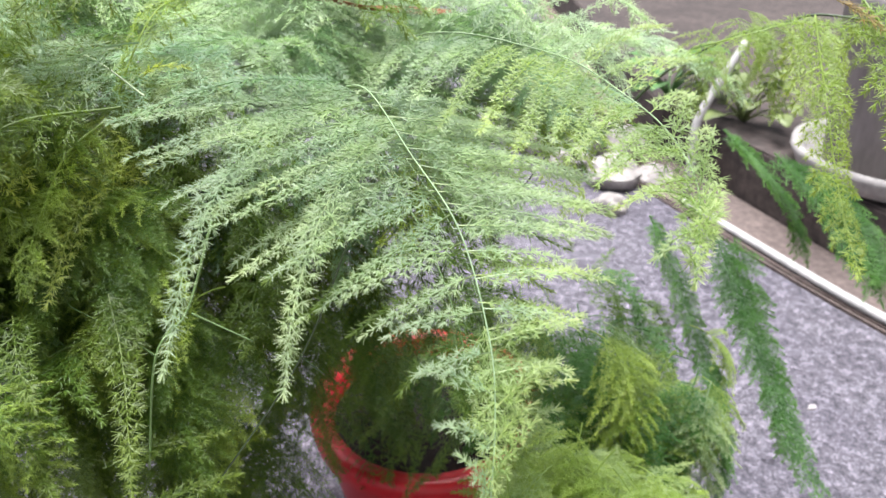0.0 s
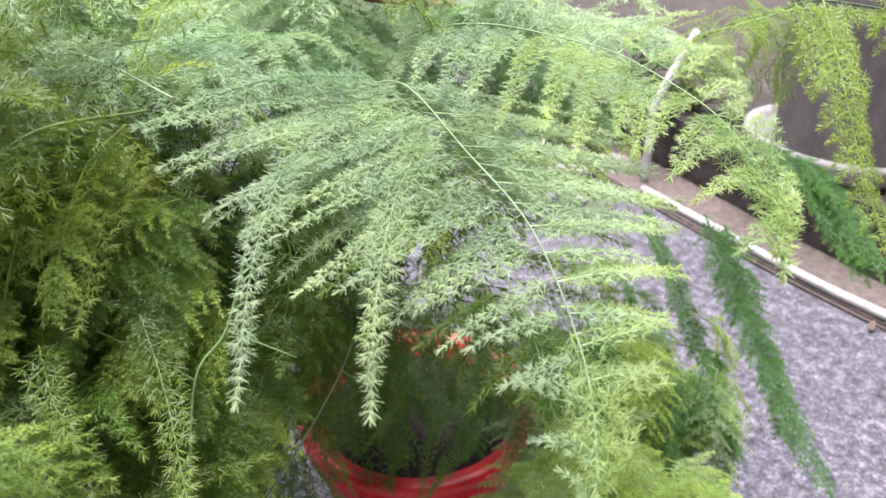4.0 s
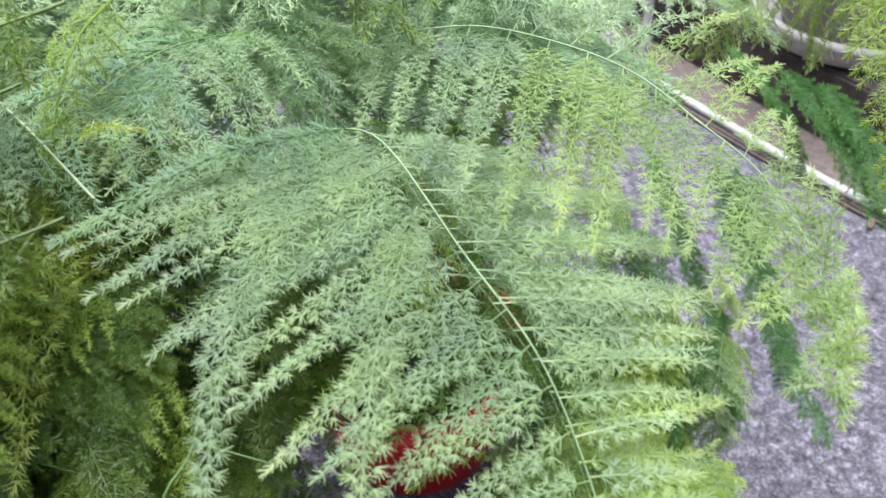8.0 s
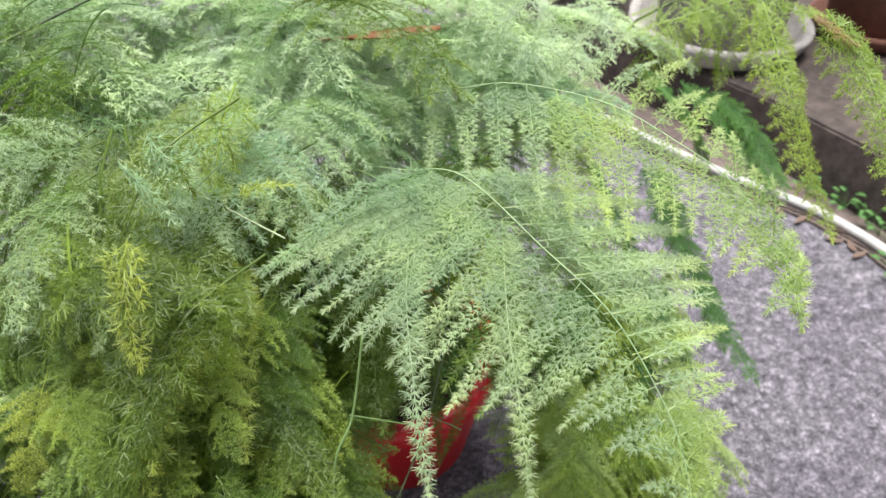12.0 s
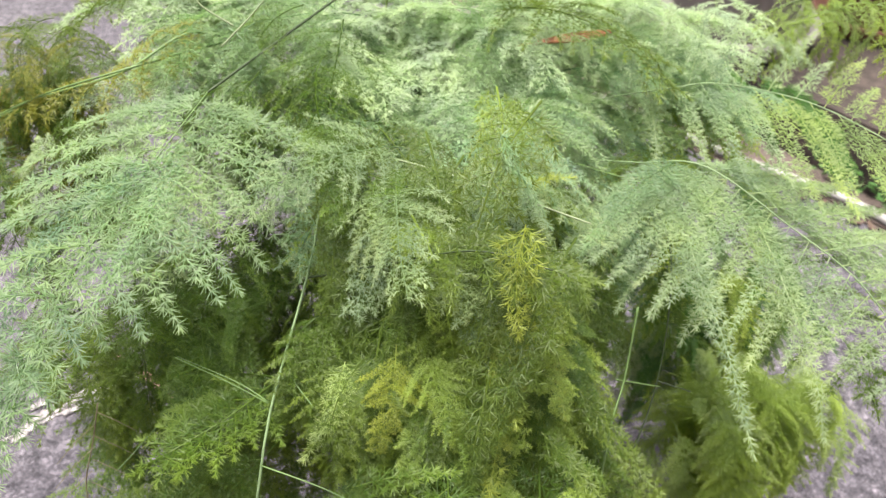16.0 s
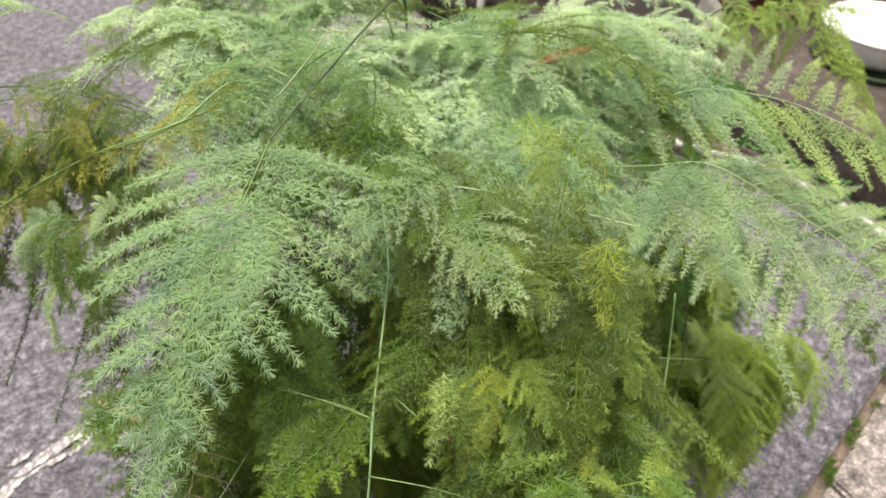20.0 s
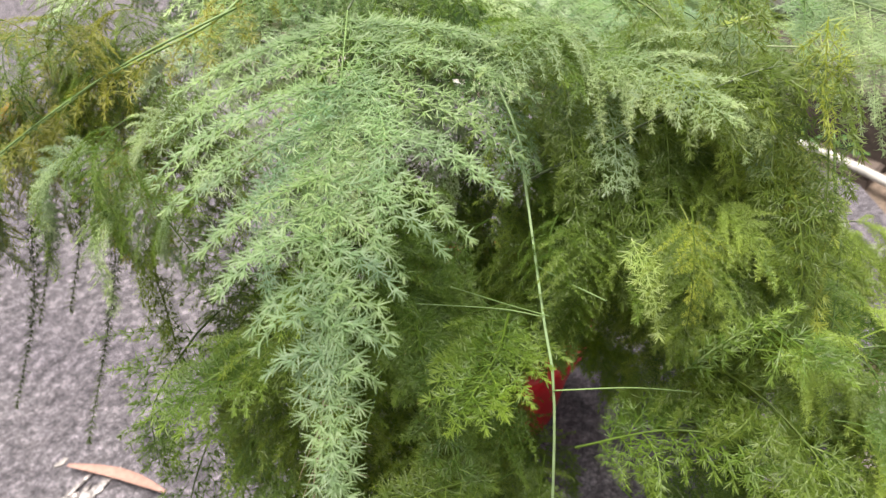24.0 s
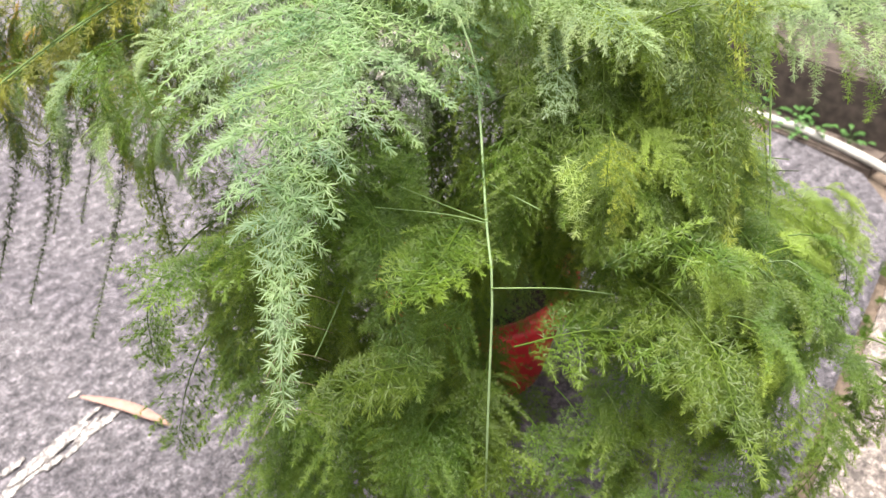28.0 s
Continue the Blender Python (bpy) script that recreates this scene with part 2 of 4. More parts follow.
def lathe(profile, sides=48, wobble=0.0):
    """A turned shape from (radius, height) pairs."""
    bm = bmesh.new()
    rings = []
    for r, z in profile:
        rings.append([bm.verts.new(((r + wobble * noise.noise((math.cos(a) * 2, math.sin(a) * 2, z * 9))) * math.cos(a),
                                    (r + wobble * noise.noise((math.cos(a) * 2, math.sin(a) * 2, z * 9))) * math.sin(a), z))
                      for a in (2 * math.pi * k / sides for k in range(sides))])
    for a, b in zip(rings, rings[1:]):
        for k in range(sides):
            bm.faces.new((a[k], a[(k + 1) % sides], b[(k + 1) % sides], b[k]))
    bm.faces.new(list(reversed(rings[0])))
    bm.faces.new(rings[-1])
    return bm


# ---- fern foliage ----
class Spray:
    """Gathers needles and fine stems of a piece of foliage."""

    def __init__(self):
        self.v, self.f, self.y = [], [], []

    def needle(self, o, d, length, width, young, rng):
        """A slim leaf that narrows to its tip."""
        side = d.cross(Vector((rng.uniform(-0.5, 0.5), rng.uniform(-0.8, 0.3), 1))).normalized() * (width / 2)
        k = len(self.v)
        tip = o + d * length
        self.v += [o + side, tip + side * 0.3, tip - side * 0.3, o - side]
        self.f.append((k, k + 1, k + 2, k + 3))
        self.y += [young * 0.7, min(1, young + 0.2), min(1, young + 0.2), young * 0.7]

    def stalk(self, line, r0, r1, young, sides=3):
        k = len(self.v)
        tube(line, r0, r1, sides, self.v, self.f)
        self.y += [young] * (len(self.v) - k)

    def tuft(self, o, d, t, many, size, width, young, rng):
        """A star of needles at o, open about the way d."""
        across = d.cross(t)
        across = across.normalized() if across.length > 0.05 else Vector((0, 0, 1))
        flat = across.cross(d)
        for k in range(many):
            a = radians(-80 + 160 * (k + rng.uniform(0.2, 0.8)) / many)
            nd = d * math.cos(a) + flat * math.sin(a) + across * rng.uniform(-0.5, 0.5)
            self.needle(o, nd.normalized(), size * rng.uniform(0.82, 1.1), width, young, rng)

    def plume(self, line, length, wide, rng, fine=1.0, lift=0.12, tip_young=1.0, base_bare=0.0, star=1.0):
        """A feather: short branchlets at even steps on both sides of a line, each set with stars of needles."""
        n = len(line) - 1
        tg = tangents(line)
        self.stalk(line[::2] if n % 2 == 0 else line, 0.00045, 0.0002, 0.9)
        step, size, width, many = ((0.0044, 0.0090, 0.00072, 9) if fine > 1.1 else (0.0046, 0.0098, 0.00076, 9) if fine > 0.8
                                   else (0.0054, 0.0102, 0.0009, 8) if fine > 0.4 else (0.0092, 0.0125, 0.0014, 6))
        step, size = step * (0.5 + 0.5 * star if star < 1.2 else star ** 1.2), size * star
        width *= 1.0 if star < 1.2 else 1.3
        count = max(4, int(length / step))
        for i in range(count):
            s = (i + 0.5) / count
            if s < base_bare:
                continue
            x = s * n
            j = min(n - 1, int(x))
            p = line[j].lerp(line[j + 1], x - j)
            t = tg[min(n, int(x + 0.5))]
            side = t.cross(Vector((0, 0, 1)))
            side = side.normalized() if side.length > 0.05 else Vector((1, 0, 0))
            up = side.cross(t)
            sign = 1 if i % 2 else -1
            reach = wide * (1 - s) ** 0.75 * min(1.0, 0.5 + s * 4) * rng.uniform(0.8, 1.15)
            ang = radians(58 - 18 * s + rng.uniform(-6, 6))
            d = (t * math.cos(ang) + side * (sign * math.sin(ang)) + up * rng.uniform(-lift, lift)).normalized()
            young = min(1.0, 0.06 + 0.85 * tip_young * s ** 2 + rng.uniform(0, 0.16))
            self.tuft(p, (t + d * 0.6 + up * 0.25).normalized(), side, many - 2, size * (0.95 - 0.3 * s), width, young, rng)
            tufts = int(round(reach / (0.0052 * star ** (1 if star < 1.2 else 1.3) if fine > 0.4 else 0.009)))
            if tufts:
                self.needle(p, d, reach, 0.0005, min(1, young + 0.35), rng)
            for q in range(1, tufts + 1):
                f = q / tufts
                o = p + d * (reach * f) + Vector((0, 0, -0.14 * reach * f * f))
                self.tuft(o, (d + t * 0.2).normalized(), t, many, size * (1 - 0.2 * f - 0.2 * s), width, min(1, young + 0.22 * f * f), rng)
        for _ in range(9):
            nd = (tg[-1] + Vector((rng.gauss(0, 1), rng.gauss(0, 1), rng.gauss(0, 1))) * 0.35).normalized()
            self.needle(line[-1], nd, 0.0058, width, 1.0, rng)

    def add(self, other, m):
        """Takes in another piece of foliage at the pose m."""
        k = len(self.v)
        self.v += [m @ q for q in other.v]
        self.f += [tuple(i + k for i in face) for face in other.f]
        self.y += other.y

    def mesh(self, name, mat):
        me = bpy.data.meshes.new(name)
        me.from_pydata([tuple(v) for v in self.v], [], self.f)
        me.attributes.new("young", "FLOAT", "POINT").data.foreach_set("value", self.y)
        me.materials.append(mat)
        return me


def sprig_line(length, droop, sway, n=16):
    line = []
    a, b, p = 0.12, 0.0, Vector((0, 0, 0))
    for k in range(n + 1):
        line.append(p.copy())
        s = k / n
        pitch = a - droop * 1.5 * s ** 1.3
        yaw = sway * s
        p += Vector((math.cos(pitch) * math.cos(yaw), math.cos(pitch) * math.sin(yaw), math.sin(pitch))) * (length / n)
    return line


SIZES = (0.03, 0.048, 0.07, 0.1, 0.14, 0.19)
SPRIGS, SPRAYS = {}, {}
rng = random.Random(11)
for size in SIZES:
    for droop in (0.22, 0.55, 0.95):
        for v in range(2):
            sp = Spray()
            sp.plume(sprig_line(size, droop * rng.uniform(0.8, 1.2), rng.uniform(-0.35, 0.35)), size, min(0.015, 0.004 + 0.095 * size), rng)
            SPRAYS[size, droop, v] = sp
            SPRIGS[size, droop, v] = sp.mesh("sprig", LEAF["green"])


def aim(o, d, up=Vector((0, 0, 1))):
    """A pose at o whose x axis runs along d and whose z axis is as near up as may be."""
    x = d.normalized()
    y = up.cross(x)
    y = y.normalized() if y.length > 0.05 else Vector((0, 1, 0))
    z = x.cross(y)
    m = Matrix((x, y, z)).transposed().to_4x4()
    m.translation = o
    return m


def set_leaf(ob, tone):
    ob.material_slots[0].link = "OBJECT"
    ob.material_slots[0].material = LEAF[tone]


def frond(parent, points, tone, left=(0.12, 0.03), right=(0.12, 0.03), count=12, start=0.2, droop=0.22, stem=None, thick=(0.0013, 0.0005), seed=1,
          label="", split=False):
    """A frond: a stem with a sprig to either side at every step, the last one at its end. split: each sprig is a part of its own."""
    rng = random.Random(seed)
    line, length = curve(points, 48)
    tg = tangents(line)
    whole = Spray()
    if split:
        v, f = tube(line, thick[0], thick[1], 6)
        ob = mesh_object("frond", v, f, stem or STEM, parent, None, label)
    else:
        whole.stalk(line[::2], thick[0] * 0.8, thick[1], 0.5, 5)

    def attach(key, m):
        if split:
            set_leaf(place("sprig", SPRIGS[key], ob, m), tone)
        else:
            whole.add(SPRAYS[key], m)

    for i in range(count):
        for sign, (l0, l1) in ((1, left), (-1, right)):
            s = start + (1 - start) * (i + (0.25 if sign > 0 else 0.7)) / count + rng.uniform(-0.008, 0.008)
            s = min(s, 0.995)
            k = min(47, int(s * 48))
            p = line[k].lerp(line[k + 1], s * 48 - k)
            t = tg[k]
            u = (s - start) / (1 - start)
            want = (l0 + (l1 - l0) * u ** 0.8) * rng.uniform(0.85, 1.12) * (0.75 + 0.25 * min(1, u * 6))
            size = min(SIZES, key=lambda q: abs(q - want))
            side = t.cross(Vector((0, 0, 1)))
            side = side.normalized() if side.length > 0.05 else Vector((-1, 0, 0))
            up = side.cross(t)
            an = radians(62 - 20 * u + rng.uniform(-7, 7))
            d = t * math.cos(an) + side * (sign * math.sin(an)) + up * rng.uniform(-0.12, 0.12)
            attach((size, droop, rng.randrange(2)),
                   aim(p, d, (up * 0.6 + Vector((-0.05, -0.55, 0.7))).normalized()) @ Matrix.Rotation(rng.uniform(-0.25, 0.25), 4, "X") @ Matrix.Scale(want / size, 4))
    attach((min(SIZES, key=lambda q: abs(q - min(left[1], right[1]) * 1.3)), 0.22, 0), aim(line[-1], tg[-1]))
    return ob if split else place("frond", whole.mesh("frond", LEAF[tone]), parent, None, label)


def plume(parent, points, tone, wide=0.02, seed=1, bare=0.0, name="plume", tip_young=1.0):
    """A single long feathery branch along its own line."""
    line, length = curve(points, 36)
    sp = Spray()
    sp.plume(line, length, wide * 0.78, random.Random(seed), 1.0, 0.18, tip_young, bare)
    return place(name, sp.mesh(name, LEAF[tone]), parent)


def along(points, u):
    """The place a part u of the way through a row of points."""
    x = u * (len(points) - 1)
    k = min(len(points) - 2, int(x))
    return Vector(points[k]).lerp(Vector(points[k + 1]), x - k)


def comb(parent, stem_points, start, sides, tone, count, wide=0.016, sag=0.012, seed=1, stem=None, thick=(0.0014, 0.0006), tail=0.02, end=1.0, tip_young=0.8, bare=0.06, lead=(1.0, 1.0), fine=1.0, other=None, star=1.0):
    """A flat frond: long feathers leave its stem at even steps and reach out to the outline given for either side."""
    rng = random.Random(seed)
    line, length = curve(stem_points, 60)
    v, f = tube(line, thick[0], thick[1], 6)
    ob = mesh_object("frond", v, f, stem or STEM_PALE, parent)
    for side, outline in enumerate(sides):
        shades = other if side == 0 and other else tone
        for i in range(count):
            u = (i + (0.2 if side else 0.7)) / count
            x = (start + (end - start) * u ** lead[side]) * 60
            k = min(59, int(x))
            o = line[k].lerp(line[k + 1], x - k)
            tip = along(outline, u) + Vector((rng.gauss(0, 0.003), rng.gauss(0, 0.003), rng.gauss(0, 0.003) + (0.006 if i % 2 else -0.006)))
            rise = Vector((0, 0, sag * rng.uniform(0.6, 1.3)))
            way, size = curve([o, o.lerp(tip, 0.35) + rise * 0.9, o.lerp(tip, 0.7) + rise, tip], 30)
            sp = Spray()
            sp.plume(way, size, min(wide * 0.85, 0.004 + 0.08 * size) * rng.uniform(0.85, 1.15), rng, fine, 0.12, tip_young, bare, star)
            place("sprig", sp.mesh("sprig", LEAF[shades[min(len(shades) - 1, int(u * len(shades) + rng.uniform(-0.3, 0.3)))]]), ob)
    k = int(60 * end) - 8
    sp = Spray()
    sp.plume(line[k:], length * (60 - k) / 60, tail, rng, 1.0, 0.2, 1.0, 0.0, star)
    place("sprig", sp.mesh("sprig", LEAF[tone[-1]]), ob)
    return ob


def twig(parent, points, r0=0.0011, r1=0.0007, mat=None, label="", name="stem"):
    line, length = curve(points, 24)
    v, f = tube(line, r0, r1, 6)
    return mesh_object(name, v, f, mat or STEM, parent, None, label)


def whole_frond(kind, seed, fine=0.6):
    """A complete frond as one mesh: its stem runs out from the origin along x, then arches over or hangs."""
    rng = random.Random(seed)
    length = 0.26
    line, p = [], Vector((0, 0, 0))
    n = 30
    for k in range(n + 1):
        line.append(p.copy())
        s = k / n
        pitch = (0.35 - 1.0 * s) if "arch" in kind else (0.1 - 1.75 * min(1, s * 1.7))
        yaw = rng.uniform(-0.1, 0.1) + 0.3 * s * (seed % 3 - 1)
        p += Vector((math.cos(pitch) * math.cos(yaw), math.cos(pitch) * math.sin(yaw), math.sin(pitch))) * (length / n)
    tg = tangents(line)
    sp = Spray()
    sp.stalk(line[::2], 0.0012, 0.0004, 0.3, 4)
    count = 12
    for i in range(count):
        for sign in (1, -1):
            s = 0.12 + 0.86 * (i + (0.3 if sign > 0 else 0.75)) / count
            k = min(n - 1, int(s * n))
            t = tg[k]
            side = t.cross(Vector((0, 0, 1)))
            side = side.normalized() if side.length > 0.1 else Vector((0, 1, 0))
            up = side.cross(t)
            an = radians(rng.uniform(45, 68) - 18 * s)
            d = t * math.cos(an) + side * sign * math.sin(an) + up * rng.uniform(-0.2, 0.2)
            want = (0.085 * (1 - s) + 0.022) * rng.uniform(0.8, 1.2)
            sub = [aim(line[k], d, (up + Vector((0, 0, 0.5))).normalized()) @ q for q in sprig_line(want, rng.uniform(0.3, 0.9), rng.uniform(-0.3, 0.3), 10)]
            sp.plume(sub, want, 0.009, rng, fine)
    return sp if fine < 0.4 or kind in ("soft", "soft_arch") else sp.mesh("frond", LEAF["green"])


FRONDS = {kind: [whole_frond(kind, 20 + i) for i in range(4)] for kind in ("arch", "hang")}
FRONDS["far_arch"] = [whole_frond("soft_arch", 30 + i, 0.5) for i in range(4)]
FRONDS["soft"] = [whole_frond("soft", 50 + i) for i in range(4)]
FRONDS["deep"] = [whole_frond("hang", 40 + i, 0.3) for i in range(4)]


MASS = {}


OPENINGS = (((-0.525, 0.329, 0.648), (-0.178, 0.657, 0.152), 0.062), ((-0.119, 0.400, 0.543), (-0.030, 0.697, 0.089), 0.065), ((-0.050, 0.466, 0.360), (-0.075, 0.699, 0.100), 0.06),
            ((-0.128, 0.424, 0.438), (-0.148, 0.78, 0.04), 0.03), ((0.017, 0.423, 0.438), (0.115, 0.75, 0.12), 0.025))


def in_opening(m):
    """True where a frond at the pose m would close one of the gaps through which the pot shows."""
    for first, last, wide in OPENINGS:
        a, b = Vector(first), Vector(last)
        for along_x, down in ((0.06, 0.0), (0.10, -0.06), (0.12, -0.14)):
            p = m @ Vector((along_x, 0, down))
            t = max(0.0, min(1.0, (p - a).dot(b - a) / (b - a).length_squared))
            if (p - a.lerp(b, t)).length < wide:
                return True
    return False


def clump(parent, centre, ext, n, yaw, tones, kind="hang", size=(0.7, 1.05), yaw_range=60, pitch=(-15, 15), seed=1):
    """n whole fronds spread through a box, turned outwards; those deep inside go into one mass for each tone."""
    rng = random.Random(seed)
    for _ in range(n):
        p = [c + e * rng.uniform(-1, 1) for c, e in zip(centre, ext)]
        m = pose(*p, rng.uniform(-20, 20), rng.uniform(*pitch), yaw + rng.uniform(-yaw_range, yaw_range)) @ Matrix.Scale(rng.uniform(*size), 4)
        tone = rng.choice(tones)
        if in_opening(m):
            continue
        if kind in ("deep", "far_arch", "soft"):
            MASS.setdefault(tone, Spray()).add(FRONDS[kind][rng.randrange(4)], m)
        else:
            set_leaf(place("frond", rng.choice(FRONDS[kind]), parent, m), tone)


# ---- ground ----
def slab(name, corners, z0, z1, mat, label, cells=1):
    bm = bmesh.new()
    low = [bm.verts.new((x, y, z0)) for x, y in corners]
    top = [bm.verts.new((x, y, z1)) for x, y in corners]
    bm.faces.new(top)
    bm.faces.new(list(reversed(low)))
    n = len(corners)
    for k in range(n):
        bm.faces.new((low[k], low[(k + 1) % n], top[(k + 1) % n], top[k]))
    bmesh.ops.recalc_face_normals(bm, faces=bm.faces[:])
    bmesh.ops.bevel(bm, geom=[e for e in bm.edges if all(abs(v.co.z - z1) < 1e-6 for v in e.verts)], offset=0.008, segments=2, affect="EDGES")
    return tagged(part(name, bm, mat, smooth=False), label, "pavement", kind="structure")


GROUND = -0.264
bm = bmesh.new()
bmesh.ops.create_grid(bm, x_segments=2, y_segments=2, size=60)
tagged(part("ground", bm, EARTH, at=pose(0, 0, GROUND - 0.035)), "bare brown earth around and between the concrete slabs", "ground", kind="structure")
slab("pavement_main", [(0.20, 0.335), (1.20, 0.618), (1.345, 0.80), (1.37, 1.0), (1.365, 1.15), (1.305, 1.33), (1.20, 1.50), (1.13, 1.63), (1.045, 1.80), (0.935, 2.04), (0.74, 2.5), (0.74, 9.0), (-8.0, 9.0), (-8.0, -1.986)],
     GROUND - 0.04, GROUND, SLAB, "rough grey aggregate concrete slab with dark stains")
slab("pavement_front", [(-4.0, -0.885), (-4.0, -4.0), (0.57, -4.0), (0.57, 0.409), (0.20, 0.304)], GROUND - 0.04, GROUND - 0.004, SLAB_PINK, "worn pinkish concrete slab beside a mossy joint")
slab("pavement_side", [(0.58, 0.412), (0.58, -4.0), (3.4, -4.0), (3.4, 1.1), (1.62, 0.72)], GROUND - 0.04, GROUND - 0.006, SLAB_PINK, "worn pinkish concrete slab beside a mossy joint")

# raised bed edge behind the pipe
slab("kerb", [(0.90, 2.9), (1.20, 2.1), (1.39, 1.63), (1.49, 1.25), (1.51, 0.80), (1.80, 0.76), (5.2, 1.2), (5.2, 6.5), (0.90, 6.5)], GROUND - 0.04, GROUND + 0.2, LEDGE,
     "stained brown-grey concrete ledge carrying flower pots")
slab("border", [(0.75, 2.5), (0.945, 2.05), (1.055, 1.81), (1.14, 1.64), (1.21, 1.51), (1.315, 1.335), (1.375, 1.155), (1.38, 0.80), (1.505, 0.805), (1.485, 1.245), (1.385, 1.625), (1.195, 2.09), (0.90, 2.88)], GROUND - 0.04, GROUND + 0.004,
     plain("trodden_earth", (0.125, 0.095, 0.085), 0.95, 0.35, 45, 0.006), "pale brown strip of trodden earth along the ledge")

# ---- pipe and pole ----
line, _ = curve([(0.87, 2.30, GROUND + 0.018), (0.985, 2.04, GROUND + 0.018), (1.09, 1.80, GROUND + 0.018), (1.17, 1.63, GROUND + 0.018), (1.245, 1.50, GROUND + 0.018), (1.345, 1.33, GROUND + 0.018),
                 (1.40, 1.14, GROUND + 0.018), (1.408, 1.0, GROUND + 0.018), (1.40, 0.88, GROUND + 0.018), (1.375, 0.74, GROUND + 0.018), (1.32, 0.5, GROUND + 0.016)], 70)
v, f = tube(line, 0.014, 0.014, 14)
tagged(mesh_object("pipe", v, f, PIPE), "long thin white plastic pipe lying along the ledge", "pipe")
line, _ = curve([(0.91, 2.392, GROUND), (0.914, 2.418, -0.095), (0.926, 2.444, 0.027), (1.076, 2.535, 0.266)], 24)
v, f = tube(line, 0.0155, 0.0155, 12)
tagged(mesh_object("pole", v, f, PIPE), "slim white pole standing at the end of the ledge", "pole")

# ---- pots on the ledge ----
LEDGE_TOP = GROUND + 0.2


def turned(profile, k):
    """A profile made k times as large."""
    return [(r * k, z * k) for r, z in profile]


pot = holder("flower_pot", 1.469, 2.132, LEDGE_TOP, "large grey cement flower pot standing in its thick saucer", "flower pot")
part("saucer", lathe(turned([(0.20, 0.0), (0.225, 0.012), (0.245, 0.05), (0.245, 0.062), (0.232, 0.066), (0.215, 0.055), (0.2, 0.022), (0.02, 0.02)], 1.3), 64, 0.004), RIMGREY, pot,
     "thick pale worn saucer", pose(1.469, 2.132, LEDGE_TOP))
part("body", lathe(turned([(0.15, 0.022), (0.165, 0.03), (0.205, 0.40), (0.215, 0.41), (0.215, 0.45), (0.2, 0.45), (0.185, 0.38), (0.02, 0.38)], 1.3), 64, 0.004), POTGREY, pot, "", pose(1.469, 2.132, LEDGE_TOP))
pot = holder("flower_pot", 2.034, 2.002, LEDGE_TOP, "brown clay flower pot in a shallow clay saucer", "flower pot")
part("saucer", lathe(turned([(0.14, 0.0), (0.155, 0.01), (0.17, 0.035), (0.17, 0.045), (0.16, 0.047), (0.147, 0.02), (0.02, 0.018)], 1.3), 56, 0.003), CLAY, pot, "", pose(2.034, 2.002, LEDGE_TOP))
part("body", lathe(turned([(0.11, 0.02), (0.12, 0.03), (0.155, 0.27), (0.168, 0.275), (0.168, 0.32), (0.155, 0.32), (0.145, 0.26), (0.02, 0.26)], 1.3), 56, 0.003), CLAY, pot, "", pose(2.034, 2.002, LEDGE_TOP))

# ---- the potted fern ----
POT_X, POT_Y = -0.029, 0.982
fern = holder("potted_fern", POT_X, POT_Y, GROUND, "bushy asparagus fern with arching feathery fronds in a red plastic pot", "potted plant")
part("pot", lathe([(0.143, 0.0), (0.155, 0.005), (0.192, 0.205), (0.199, 0.212), (0.209, 0.222), (0.213, 0.25), (0.211, 0.262), (0.204, 0.268), (0.192, 0.268), (0.178, 0.262), (0.172, 0.252), (0.168, 0.20), (0.02, 0.195)], 80), RED, fern,
     "glossy red plastic pot", pose(POT_X, POT_Y, GROUND))
bm = bmesh.new()
bmesh.ops.create_circle(bm, cap_ends=True, radius=0.171, segments=44)
bmesh.ops.subdivide_edges(bm, edges=bm.edges[:], cuts=3, use_grid_fill=True)
for vert in bm.verts:
    vert.co.z += 0.007 * noise.noise(vert.co * 50)
part("soil", bm, SOIL, fern, "dark potting soil, darkened further for the shade of the fronds", pose(POT_X, POT_Y, GROUND + 0.225))

# central pale frond over the pot
comb(fern, [(-0.12, 0.72, 0.60), (-0.11, 0.63, 0.66), (-0.088, 0.545, 0.706), (-0.056, 0.495, 0.727), (-0.021, 0.42, 0.708), (0.009, 0.362, 0.685), (0.025, 0.305, 0.648), (0.027, 0.272, 0.62), (0.024, 0.245, 0.585)], 0.44,
     ([(-0.222, 0.44, 0.735), (-0.205, 0.425, 0.725), (-0.18, 0.40, 0.705), (-0.158, 0.385, 0.693), (-0.139, 0.358, 0.69), (-0.109, 0.335, 0.678), (-0.07, 0.327, 0.66), (-0.045, 0.318, 0.645), (-0.016, 0.303, 0.635), (-0.002, 0.28, 0.628), (0.012, 0.258, 0.605)],
      [(0.03, 0.50, 0.705), (0.07, 0.475, 0.70), (0.094, 0.44, 0.69), (0.104, 0.405, 0.684), (0.096, 0.377, 0.682), (0.076, 0.35, 0.672), (0.073, 0.323, 0.662), (0.067, 0.298, 0.643), (0.053, 0.28, 0.63), (0.038, 0.258, 0.605)]),
     ("fresh", "fresh", "pale"), 18, 0.015, 0.003, 3, STEM_LIGHT, (0.0008, 0.0004), 0.014, lead=(1.4, 1.0), fine=1.2, other=("fresh", "fresh", "fresh"), star=0.82)
